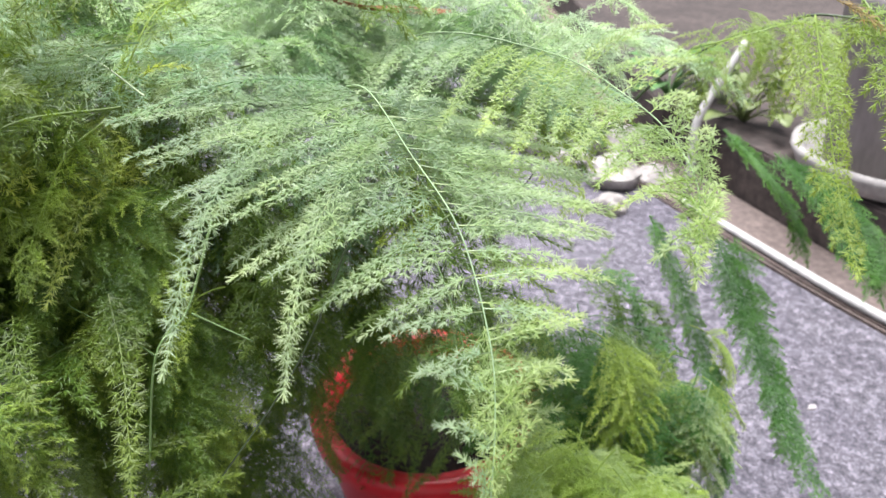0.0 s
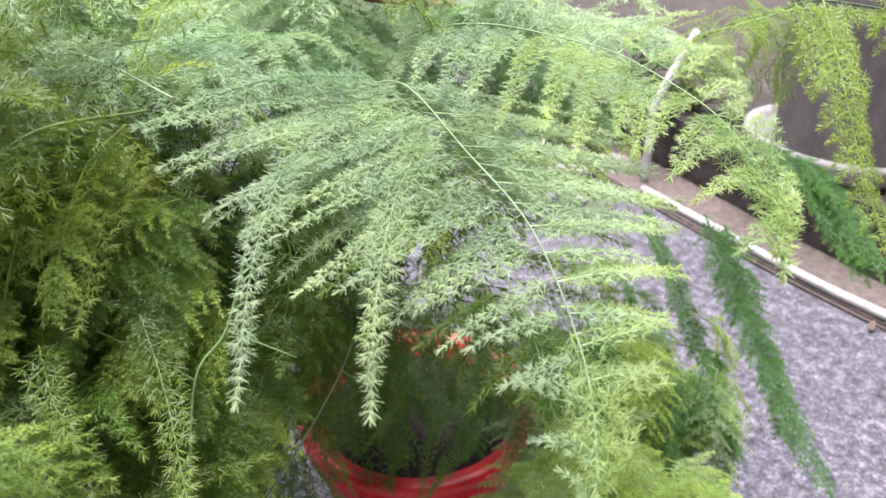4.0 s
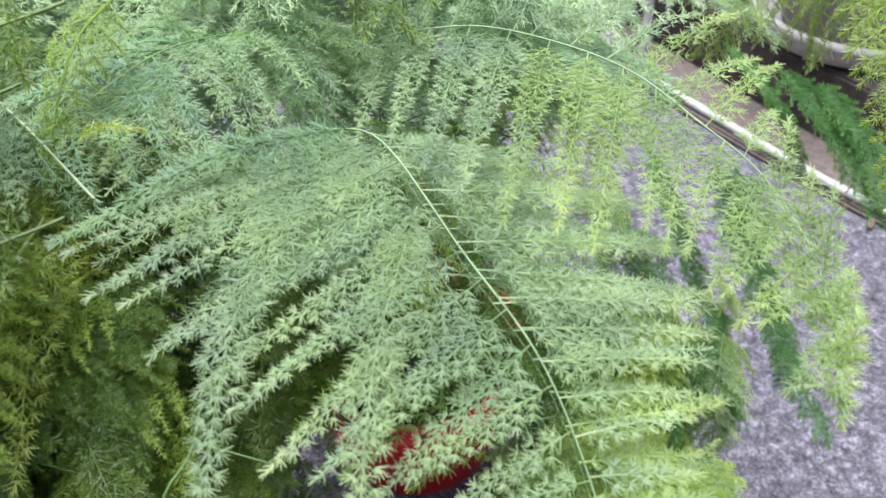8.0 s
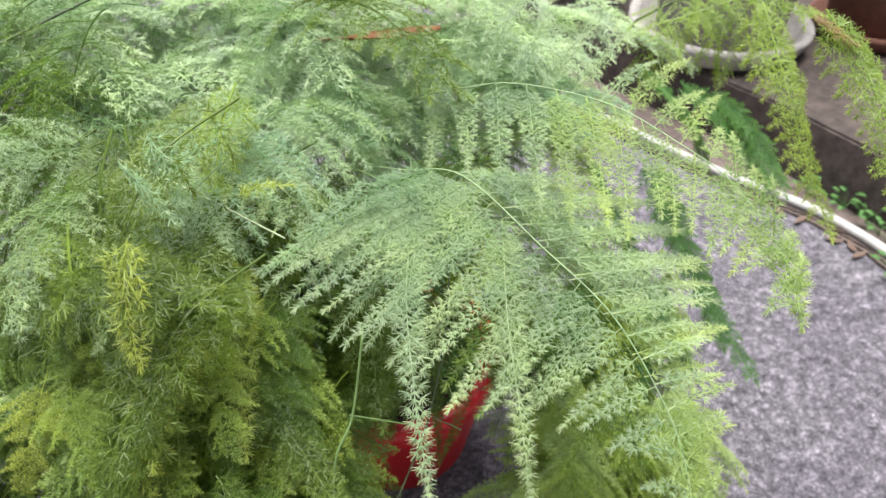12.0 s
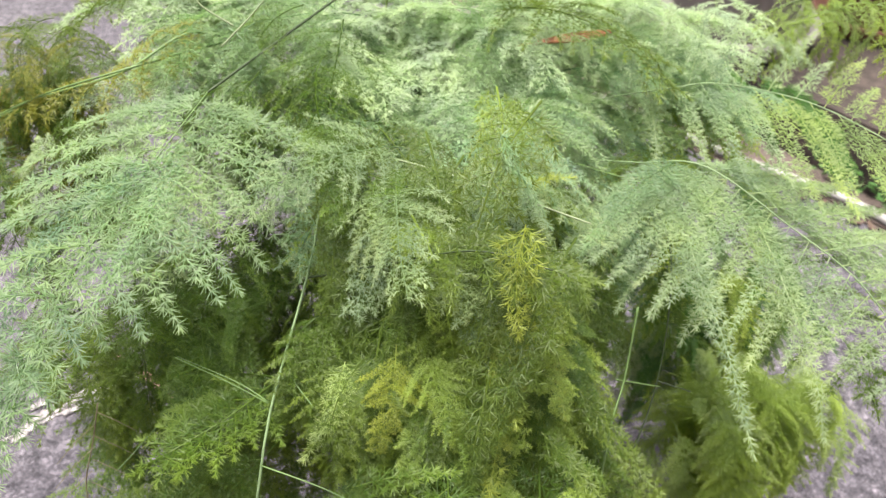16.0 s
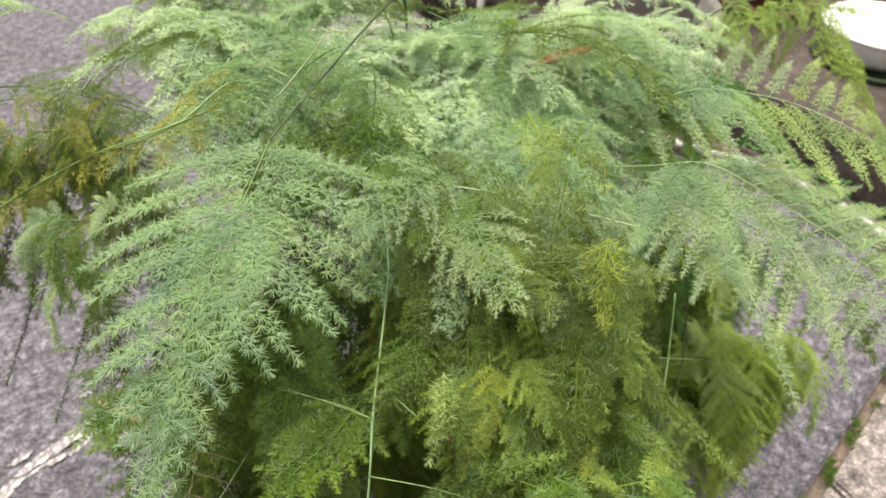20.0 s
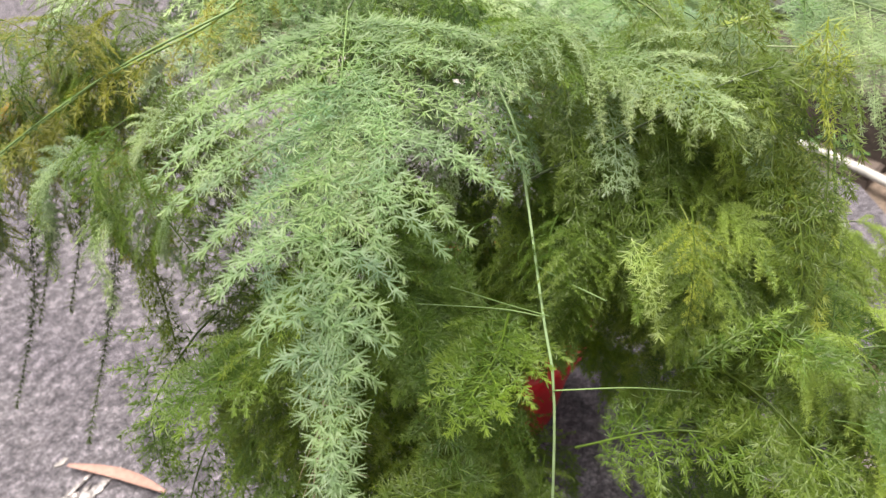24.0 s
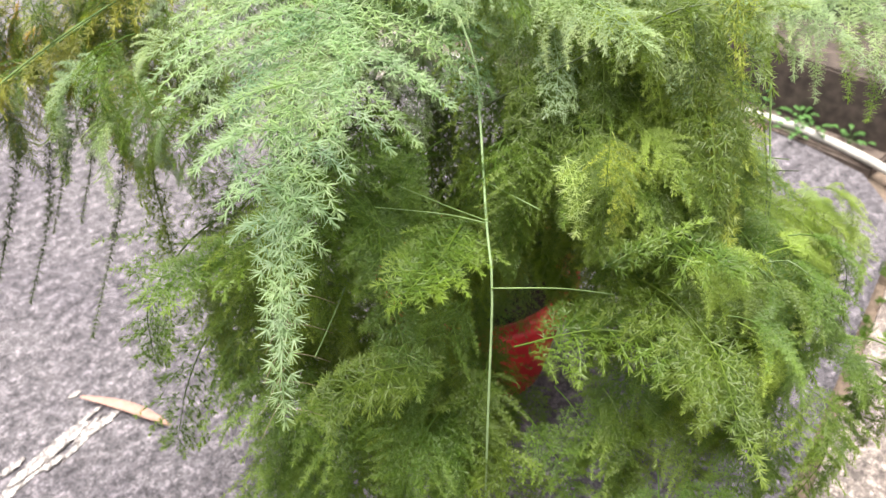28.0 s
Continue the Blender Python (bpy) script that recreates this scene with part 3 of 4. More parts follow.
comb(fern, [(-0.11, 0.63, 0.652), (-0.088, 0.545, 0.698), (-0.056, 0.495, 0.719), (-0.021, 0.42, 0.70), (0.009, 0.362, 0.677), (0.025, 0.305, 0.64), (0.026, 0.272, 0.612)], 0.34,
     ([(0.02, 0.515, 0.70), (0.062, 0.485, 0.695), (0.094, 0.45, 0.685), (0.108, 0.415, 0.678), (0.104, 0.385, 0.674), (0.092, 0.356, 0.664), (0.08, 0.328, 0.652), (0.068, 0.30, 0.635), (0.054, 0.278, 0.62)],),
     ("fresh", "fresh", "pale"), 17, 0.015, 0.002, 24, STEM_LIGHT, (0.0002, 0.0001), 0.012, fine=1.2, star=0.82)
plume(fern, [(-0.075, 0.51, 0.727), (-0.14, 0.475, 0.738), (-0.211, 0.432, 0.725)], "mist", 0.026, 4, tip_young=0.6)
plume(fern, [(-0.08, 0.50, 0.725), (-0.12, 0.42, 0.715), (-0.138, 0.34, 0.688), (-0.144, 0.283, 0.643)], "fresh", 0.022, 5, tip_young=0.7)
plume(fern, [(-0.04, 0.45, 0.715), (-0.066, 0.37, 0.70), (-0.078, 0.31, 0.67), (-0.082, 0.278, 0.634)], "fresh", 0.02, 6, tip_young=0.6)
# second frond in the shade under it
comb(fern, [(-0.15, 0.72, 0.60), (-0.13, 0.63, 0.665), (-0.10, 0.56, 0.685), (-0.065, 0.51, 0.688), (-0.03, 0.44, 0.672), (-0.005, 0.385, 0.65), (0.012, 0.335, 0.62), (0.018, 0.30, 0.585)], 0.4,
     ([(-0.235, 0.49, 0.69), (-0.205, 0.45, 0.68), (-0.17, 0.415, 0.668), (-0.14, 0.39, 0.655), (-0.105, 0.365, 0.64), (-0.07, 0.35, 0.625), (-0.03, 0.33, 0.605), (0.0, 0.31, 0.59)],
      [(0.01, 0.53, 0.67), (0.05, 0.505, 0.665), (0.08, 0.47, 0.655), (0.085, 0.43, 0.645), (0.075, 0.395, 0.635), (0.06, 0.365, 0.62), (0.045, 0.335, 0.605), (0.03, 0.315, 0.59)]),
     ("fresh", "green"), 10, 0.012, 0.008, 23, STEM, (0.0007, 0.0004), 0.018, lead=(1.3, 1.0))
# misty frond behind, leaning to the shaded side
comb(fern, [(-0.10, 0.78, 0.64), (-0.14, 0.70, 0.70), (-0.19, 0.62, 0.73), (-0.235, 0.55, 0.725), (-0.262, 0.51, 0.71)], 0.2,
     ([(-0.22, 0.73, 0.70), (-0.27, 0.67, 0.715), (-0.30, 0.60, 0.715), (-0.30, 0.55, 0.705), (-0.285, 0.51, 0.70)],
      [(-0.05, 0.66, 0.71), (-0.09, 0.58, 0.715), (-0.14, 0.52, 0.715), (-0.19, 0.49, 0.71), (-0.235, 0.48, 0.70)]),
     ("mist", "blue"), 11, 0.013, 0.01, 29, STEM, (0.0008, 0.0004), 0.014)
# arching frond towards the pavement
comb(fern, [(-0.08, 0.74, 0.65), (-0.05, 0.645, 0.715), (-0.02, 0.605, 0.739), (0.021, 0.596, 0.742), (0.069, 0.572, 0.737), (0.10, 0.535, 0.735), (0.122, 0.488, 0.729), (0.147, 0.455, 0.715), (0.158, 0.415, 0.70), (0.154, 0.38, 0.692), (0.143, 0.345, 0.686), (0.138, 0.325, 0.672)], 0.24,
     ([(-0.08, 0.56, 0.70), (-0.05, 0.49, 0.725), (-0.014, 0.429, 0.74), (0.033, 0.411, 0.719), (0.074, 0.412, 0.715), (0.085, 0.39, 0.715), (0.10, 0.375, 0.705), (0.115, 0.35, 0.695), (0.13, 0.33, 0.675)],
      [(-0.03, 0.70, 0.77), (0.04, 0.673, 0.786), (0.091, 0.635, 0.776), (0.151, 0.611, 0.764), (0.175, 0.57, 0.75), (0.186, 0.53, 0.73), (0.184, 0.495, 0.722), (0.178, 0.45, 0.72), (0.165, 0.39, 0.71), (0.148, 0.345, 0.685)]),
     ("fresh", "pale", "pale"), 16, 0.019, 0.006, 7, STEM_LIGHT, (0.0008, 0.0004), 0.014, fine=1.2, star=0.82)
plume(fern, [(0.147, 0.455, 0.715), (0.158, 0.415, 0.70), (0.154, 0.38, 0.692), (0.143, 0.345, 0.686), (0.138, 0.325, 0.672)], "pale", 0.032, 107, tip_young=0.8)
# long frond hanging over the near side, on its dark stem
twig(fern, [(-0.2, 0.88, 0.80), (-0.30, 0.80, 0.79), (-0.445, 0.672, 0.776)], 0.0014, 0.0011, STEM_DARK)
comb(fern, [(-0.445, 0.672, 0.776), (-0.50, 0.605, 0.756), (-0.556, 0.54, 0.731), (-0.589, 0.495, 0.709), (-0.61, 0.468, 0.69), (-0.63, 0.442, 0.665), (-0.648, 0.418, 0.635), (-0.659, 0.405, 0.60)], 0.02,
     ([(-0.345, 0.605, 0.75), (-0.37, 0.565, 0.74), (-0.40, 0.528, 0.735), (-0.436, 0.505, 0.718), (-0.471, 0.487, 0.712), (-0.512, 0.48, 0.70), (-0.556, 0.468, 0.703), (-0.584, 0.454, 0.692), (-0.60, 0.444, 0.68)],
      [(-0.54, 0.745, 0.735), (-0.585, 0.71, 0.72), (-0.612, 0.67, 0.718), (-0.622, 0.625, 0.72), (-0.629, 0.58, 0.72), (-0.63, 0.545, 0.718), (-0.636, 0.52, 0.71), (-0.63, 0.497, 0.69), (-0.636, 0.475, 0.675)]),
     ("mist", "mist", "mist"), 15, 0.016, 0.009, 9, STEM, (0.0006, 0.0004), 0.022, 0.74, 0.18, 0.0, lead=(1.35, 1.25), star=1.22)
plume(fern, [(-0.50, 0.605, 0.757), (-0.556, 0.54, 0.732), (-0.589, 0.495, 0.71), (-0.61, 0.468, 0.691), (-0.63, 0.442, 0.666), (-0.648, 0.418, 0.636)], "mist", 0.026, 109, tip_young=0.3)
plume(fern, [(-0.48, 0.625, 0.762), (-0.50, 0.56, 0.752), (-0.535, 0.515, 0.732), (-0.568, 0.483, 0.708)], "blue", 0.024, 110, tip_young=0.3)
plume(fern, [(-0.50, 0.61, 0.757), (-0.555, 0.585, 0.745), (-0.597, 0.545, 0.722), (-0.618, 0.51, 0.70)], "blue", 0.024, 111, tip_young=0.3)
# hanging stem with side branches
twig(fern, [(-0.30, 0.70, 0.60), (-0.36, 0.62, 0.72), (-0.385, 0.556, 0.70), (-0.404, 0.527, 0.672), (-0.45, 0.463, 0.617), (-0.47, 0.432, 0.58), (-0.50, 0.40, 0.48), (-0.51, 0.39, 0.36)], 0.0012, 0.001, STEM_LIGHT)
frond(fern, [(-0.403, 0.536, 0.668), (-0.35, 0.48, 0.715), (-0.30, 0.427, 0.758), (-0.26, 0.39, 0.76)], "olive", (0.06, 0.03), (0.06, 0.03), 8, 0.5, 0.95, STEM_DARK, (0.0012, 0.0005), seed=11, split=True)
twig(fern, [(-0.34, 0.64, 0.72), (-0.269, 0.55, 0.731), (-0.195, 0.449, 0.736)], 0.0008, 0.0007, STEM_PALE, "cut stem with a pale end")
twig(fern, [(-0.155, 0.42, 0.66), (-0.173, 0.393, 0.605), (-0.192, 0.373, 0.582), (-0.205, 0.35, 0.50)], 0.001, 0.0008)
# frond leaning away over the bare concrete
frond(fern, [(-0.40, 0.80, 0.76), (-0.45, 0.775, 0.785), (-0.513, 0.757, 0.765), (-0.603, 0.792, 0.732), (-0.706, 0.818, 0.68), (-0.81, 0.86, 0.60)], "ochre", (0.06, 0.03), (0.06, 0.03), 18, 0.08, 0.95, STEM, (0.0014, 0.0007), seed=13, split=True)
twig(fern, [(-0.42, 0.78, 0.77), (-0.513, 0.752, 0.769), (-0.603, 0.785, 0.737), (-0.706, 0.81, 0.686), (-0.81, 0.85, 0.61)], 0.0012, 0.0008, STEM)
# yellowing plumes hanging on the shaded side
plume(fern, [(-0.231, 0.478, 0.696), (-0.239, 0.419, 0.673), (-0.247, 0.365, 0.63)], "yellow", 0.02, 41)
plume(fern, [(-0.288, 0.447, 0.727), (-0.294, 0.396, 0.697), (-0.297, 0.35, 0.663)], "yellow", 0.02, 42)
plume(fern, [(-0.263, 0.475, 0.715), (-0.275, 0.422, 0.682), (-0.29, 0.39, 0.659)], "green", 0.024, 43)
plume(fern, [(-0.277, 0.403, 0.793), (-0.286, 0.391, 0.763), (-0.289, 0.375, 0.724)], "yellow", 0.022, 44)
plume(fern, [(-0.263, 0.478, 0.813), (-0.255, 0.467, 0.793), (-0.254, 0.45, 0.766)], "blue", 0.014, 45)
plume(fern, [(-0.274, 0.431, 0.82), (-0.265, 0.432, 0.803), (-0.255, 0.422, 0.785)], "blue", 0.012, 46)
plume(fern, [(-0.235, 0.495, 0.751), (-0.249, 0.464, 0.733), (-0.259, 0.438, 0.703)], "green", 0.022, 47)
plume(fern, [(-0.221, 0.514, 0.73), (-0.207, 0.509, 0.739), (-0.184, 0.503, 0.74)], "yellow", 0.007, 48)
# olive on the next six plumes stands in for shade under the overhang
plume(fern, [(-0.23, 0.339, 0.513), (-0.199, 0.359, 0.514), (-0.158, 0.375, 0.51)], "olive", 0.016, 49)
plume(fern, [(-0.205, 0.327, 0.488), (-0.175, 0.344, 0.488), (-0.147, 0.356, 0.488)], "olive", 0.012, 50)
plume(fern, [(-0.221, 0.389, 0.621), (-0.202, 0.349, 0.593), (-0.177, 0.278, 0.557)], "olive", 0.018, 51)
plume(fern, [(-0.268, 0.36, 0.624), (-0.253, 0.33, 0.612), (-0.239, 0.31, 0.595)], "olive", 0.016, 52)
plume(fern, [(-0.272, 0.358, 0.562), (-0.263, 0.32, 0.552), (-0.234, 0.292, 0.54)], "olive", 0.022, 53)
plume(fern, [(-0.242, 0.448, 0.454), (-0.196, 0.426, 0.453), (-0.144, 0.422, 0.46)], "olive", 0.018, 54)
rng = random.Random(33)
for x, y, z in ((-0.313, 0.383, 0.647), (-0.292, 0.363, 0.620), (-0.294, 0.429, 0.643), (-0.239, 0.483, 0.661), (-0.315, 0.448, 0.702), (-0.248, 0.508, 0.701), (-0.273, 0.392, 0.629), (-0.320, 0.409, 0.677), (-0.305, 0.450, 0.669), (-0.269, 0.442, 0.646), (-0.312, 0.346, 0.632), (-0.243, 0.454, 0.610), (-0.308, 0.342, 0.590), (-0.271, 0.351, 0.576)):
    tip = Vector((x, y, z))
    top = tip + Vector((rng.uniform(-0.01, 0.05), rng.uniform(0.06, 0.10), rng.uniform(0.05, 0.09)))
    frond(fern, [top, top.lerp(tip, 0.35) + Vector((0, -0.012, 0.018)), top.lerp(tip, 0.7) + Vector((0, -0.010, 0.012)), tip], rng.choice(("yellow", "lime", "lime", "olive")), (0.032, 0.012), (0.032, 0.012), 9, 0.06, 0.95, seed=rng.randrange(999))
# plumes of the near side
plume(fern, [(-0.287, 0.499, 0.672), (-0.285, 0.439, 0.65), (-0.296, 0.376, 0.631)], "olive", 0.02, 55)
plume(fern, [(-0.29, 0.518, 0.656), (-0.318, 0.461, 0.626), (-0.353, 0.415, 0.613)], "green", 0.022, 56)
plume(fern, [(-0.363, 0.474, 0.657), (-0.389, 0.432, 0.647), (-0.426, 0.405, 0.638)], "green", 0.02, 57)
plume(fern, [(-0.394, 0.439, 0.667), (-0.412, 0.408, 0.655), (-0.438, 0.382, 0.649)], "pale", 0.013, 58)
plume(fern, [(-0.421, 0.37, 0.615), (-0.382, 0.36, 0.627), (-0.344, 0.343, 0.638)], "green", 0.014, 59)
plume(fern, [(-0.265, 0.533, 0.719), (-0.225, 0.554, 0.75), (-0.183, 0.574, 0.769)], "fresh", 0.012, 60)
frond(fern, [(-0.308, 0.693, 0.725), (-0.299, 0.61, 0.728), (-0.284, 0.55, 0.711), (-0.261, 0.502, 0.687)], "olive", (0.07, 0.04), (0.07, 0.04), 8, 0.1, 0.95, seed=61)
frond(fern, [(-0.368, 0.646, 0.677), (-0.354, 0.577, 0.666), (-0.343, 0.514, 0.636), (-0.345, 0.478, 0.604)], "olive", (0.06, 0.03), (0.08, 0.04), 8, 0.1, 0.95, seed=62)
frond(fern, [(-0.228, 0.54, 0.673), (-0.223, 0.49, 0.66), (-0.226, 0.445, 0.636), (-0.235, 0.41, 0.606)], "olive", (0.05, 0.03), (0.06, 0.03), 8, 0.1, 0.95, seed=63)
frond(fern, [(-0.169, 0.535, 0.633), (-0.143, 0.488, 0.607), (-0.146, 0.438, 0.568)], "olive", (0.05, 0.03), (0.05, 0.03), 7, 0.1, 0.95, seed=64)
frond(fern, [(-0.449, 0.497, 0.594), (-0.488, 0.469, 0.602), (-0.531, 0.449, 0.607)], "green", (0.06, 0.03), (0.06, 0.03), 7, 0.05, 0.22, seed=65)
frond(fern, [(-0.464, 0.583, 0.597), (-0.5, 0.543, 0.592), (-0.52, 0.51, 0.58)], "green", (0.07, 0.04), (0.07, 0.04), 7, 0.05, 0.95, seed=66)
# soft fronds of the far flank
frond(fern, [(-0.314, 0.467, 0.607), (-0.33, 0.402, 0.612), (-0.346, 0.35, 0.615), (-0.357, 0.32, 0.621)], "green", (0.06, 0.03), (0.07, 0.03), 9, 0.1, 0.95, seed=67)
# olive here and green on seed 70 put overhead shade into the colour
frond(fern, [(-0.356, 0.41, 0.557), (-0.367, 0.346, 0.575), (-0.382, 0.293, 0.572), (-0.412, 0.251, 0.565)], "olive", (0.07, 0.04), (0.08, 0.04), 9, 0.1, 0.95, seed=68)
frond(fern, [(-0.454, 0.421, 0.514), (-0.418, 0.377, 0.545), (-0.4, 0.339, 0.557), (-0.404, 0.305, 0.556)], "green", (0.06, 0.03), (0.07, 0.04), 8, 0.1, 0.95, seed=69)
frond(fern, [(-0.243, 0.4, 0.583), (-0.273, 0.344, 0.585), (-0.295, 0.295, 0.575), (-0.326, 0.265, 0.564)], "green", (0.06, 0.04), (0.08, 0.04), 8, 0.1, 0.95, seed=70)
frond(fern, [(-0.365, 0.503, 0.614), (-0.327, 0.491, 0.647), (-0.298, 0.459, 0.659), (-0.283, 0.415, 0.646)], "olive", (0.07, 0.04), (0.08, 0.04), 8, 0.1, 0.95, seed=71)
frond(fern, [(-0.517, 0.438, 0.525), (-0.569, 0.454, 0.535), (-0.609, 0.454, 0.534)], "olive", (0.05, 0.03), (0.05, 0.03), 7, 0.05, 0.95, seed=72)
frond(fern, [(-0.494, 0.583, 0.614), (-0.501, 0.533, 0.589), (-0.525, 0.492, 0.556), (-0.54, 0.45, 0.533)], "green", (0.06, 0.03), (0.06, 0.03), 8, 0.1, 0.95, seed=73)
frond(fern, [(-0.58, 0.62, 0.57), (-0.62, 0.614, 0.572), (-0.66, 0.613, 0.57)], "green", (0.06, 0.03), (0.06, 0.03), 8, 0.05, 0.22, seed=74)
# thin bare stems and twigs
twig(fern, [(-0.069, 0.544, 0.667), (-0.068, 0.49, 0.63), (-0.107, 0.421, 0.543), (-0.173, 0.363, 0.46)], 0.001, 0.0007, STEM_DARK)
twig(fern, [(-0.107, 0.421, 0.543), (-0.086, 0.398, 0.545)], 0.0007, 0.0005, STEM_DARK)
twig(fern, [(-0.454, 0.454, 0.625), (-0.478, 0.471, 0.64), (-0.511, 0.487, 0.665)], 0.0005, 0.0003)
twig(fern, [(-0.432, 0.487, 0.636), (-0.432, 0.459, 0.639), (-0.423, 0.432, 0.634)], 0.0007, 0.0004)
twig(fern, [(-0.471, 0.432, 0.582), (-0.432, 0.397, 0.584), (-0.403, 0.369, 0.581)], 0.0006, 0.0004)
twig(fern, [(-0.454, 0.459, 0.621), (-0.474, 0.483, 0.625), (-0.515, 0.521, 0.63)], 0.0005, 0.0003)
twig(fern, [(-0.529, 0.557, 0.537), (-0.568, 0.529, 0.524), (-0.591, 0.513, 0.517)], 0.0008, 0.0006)
twig(fern, [(-0.194, 0.379, 0.576), (-0.216, 0.385, 0.59), (-0.25, 0.389, 0.612)], 0.0008, 0.0005)
twig(fern, [(-0.174, 0.401, 0.597), (-0.153, 0.397, 0.588), (-0.132, 0.392, 0.58)], 0.0008, 0.0005)
twig(fern, [(-0.588, 0.535, 0.584), (-0.603, 0.53, 0.545), (-0.622, 0.521, 0.50), (-0.628, 0.512, 0.46)], 0.0007, 0.0005, DRY_TWIG, "dry bare twig")
for k in range(9):
    o = Vector((-0.592, 0.534, 0.575)).lerp(Vector((-0.626, 0.517, 0.475)), k / 8)
    twig(fern, [o, o + Vector((-0.018 if k % 2 else 0.015, -0.012, -0.004)), o + Vector((-0.034 if k % 2 else 0.028, -0.02, -0.014))], 0.0004, 0.0002, DRY_TWIG)
twig(fern, [(-0.412, 0.698, 0.819), (-0.436, 0.711, 0.838), (-0.436, 0.719, 0.86)], 0.0009, 0.0005, STEM_PALE)
twig(fern, [(-0.425, 0.693, 0.805), (-0.395, 0.698, 0.827), (-0.367, 0.701, 0.852)], 0.0008, 0.0005, STEM_PALE)
# dark tails hanging off the leaning frond
plume(fern, [(-0.698, 0.888, 0.614), (-0.743, 0.85, 0.544), (-0.805, 0.79, 0.467)], "dark", 0.006, 76)
plume(fern, [(-0.679, 0.896, 0.588), (-0.713, 0.858, 0.521), (-0.762, 0.816, 0.463)], "dark", 0.006, 77)
plume(fern, [(-0.63, 0.896, 0.6), (-0.652, 0.876, 0.557), (-0.686, 0.849, 0.51)], "dark", 0.006, 78)
plume(fern, [(-0.607, 0.867, 0.596), (-0.651, 0.826, 0.519), (-0.726, 0.762, 0.431)], "dark", 0.006, 79)
plume(fern, [(-0.731, 0.864, 0.61), (-0.772, 0.822, 0.539), (-0.819, 0.765, 0.47)], "dark", 0.006, 80)
plume(fern, [(-0.654, 0.913, 0.582), (-0.681, 0.893, 0.542), (-0.713, 0.868, 0.499)], "dark", 0.006, 81)
plume(fern, [(-0.656, 0.899, 0.723), (-0.675, 0.903, 0.691), (-0.698, 0.884, 0.664)], "gold", 0.018, 141)
plume(fern, [(-0.643, 0.909, 0.695), (-0.67, 0.899, 0.682), (-0.683, 0.885, 0.66)], "gold", 0.018, 142)
# lime fronds over the pavement
plume(fern, [(0.356, 0.697, 0.736), (0.34, 0.608, 0.68), (0.334, 0.549, 0.632), (0.332, 0.502, 0.597)], "lime", 0.018, 82)
frond(fern, [(0.356, 0.697, 0.736), (0.34, 0.608, 0.68), (0.334, 0.549, 0.632), (0.332, 0.502, 0.597)], "lime", (0.045, 0.02), (0.045, 0.02), 14, 0.05, 0.95, seed=182)
plume(fern, [(0.335, 0.59, 0.772), (0.348, 0.546, 0.742), (0.347, 0.49, 0.706), (0.334, 0.43, 0.661)], "lime", 0.018, 83)
frond(fern, [(0.335, 0.59, 0.772), (0.348, 0.546, 0.742), (0.347, 0.49, 0.706), (0.334, 0.43, 0.661)], "lime", (0.045, 0.02), (0.045, 0.02), 14, 0.05, 0.95, seed=183)
twig(fern, [(0.2, 0.84, 0.56), (0.25, 0.86, 0.61), (0.291, 0.863, 0.646), (0.347, 0.84, 0.685), (0.377, 0.809, 0.702), (0.402, 0.778, 0.72), (0.47, 0.74, 0.715)], 0.0022, 0.0012, STEM_DARK, "dark woody stem")
frond(fern, [(0.287, 0.777, 0.688), (0.328, 0.764, 0.703), (0.371, 0.748, 0.718), (0.411, 0.691, 0.72)], "lime", (0.05, 0.03), (0.05, 0.03), 9, 0.1, 0.95, seed=85)
plume(fern, [(0.307, 0.574, 0.773), (0.322, 0.565, 0.766), (0.343, 0.549, 0.753)], "dry", 0.02, 87)
# strands over the bright pavement
frond(fern, [(0.304, 0.926, 0.403), (0.354, 0.896, 0.305), (0.393, 0.855, 0.209), (0.42, 0.824, 0.146)], "strand", (0.055, 0.026), (0.055, 0.026), 24, 0.04, 0.22, seed=88)
plume(fern, [(0.304, 0.926, 0.403), (0.354, 0.896, 0.305), (0.393, 0.855, 0.209), (0.42, 0.824, 0.146)], "strand", 0.017, 188)
frond(fern, [(0.386, 0.894, 0.402), (0.425, 0.834, 0.307), (0.463, 0.753, 0.21), (0.498, 0.645, 0.128)], "strand", (0.055, 0.026), (0.055, 0.026), 24, 0.04, 0.22, seed=89)
plume(fern, [(0.386, 0.894, 0.402), (0.425, 0.834, 0.307), (0.463, 0.753, 0.21), (0.498, 0.645, 0.128)], "strand", 0.017, 189)
frond(fern, [(0.43, 1.03, 0.497), (0.486, 1.012, 0.448), (0.542, 0.983, 0.384), (0.562, 0.957, 0.329)], "strand", (0.055, 0.026), (0.055, 0.026), 24, 0.04, 0.22, seed=90)
plume(fern, [(0.43, 1.03, 0.497), (0.486, 1.012, 0.448), (0.542, 0.983, 0.384), (0.562, 0.957, 0.329)], "strand", 0.017, 190)
frond(fern, [(0.497, 0.991, 0.475), (0.548, 0.945, 0.432), (0.586, 0.891, 0.376), (0.612, 0.844, 0.329)], "strand", (0.055, 0.026), (0.055, 0.026), 24, 0.04, 0.22, seed=91)
plume(fern, [(0.497, 0.991, 0.475), (0.548, 0.945, 0.432), (0.586, 0.891, 0.376), (0.612, 0.844, 0.329)], "strand", 0.017, 191)
frond(fern, [(0.427, 0.906, 0.377), (0.452, 0.846, 0.278), (0.484, 0.774, 0.19), (0.49, 0.719, 0.135)], "strand", (0.055, 0.026), (0.055, 0.026), 24, 0.04, 0.22, seed=92)
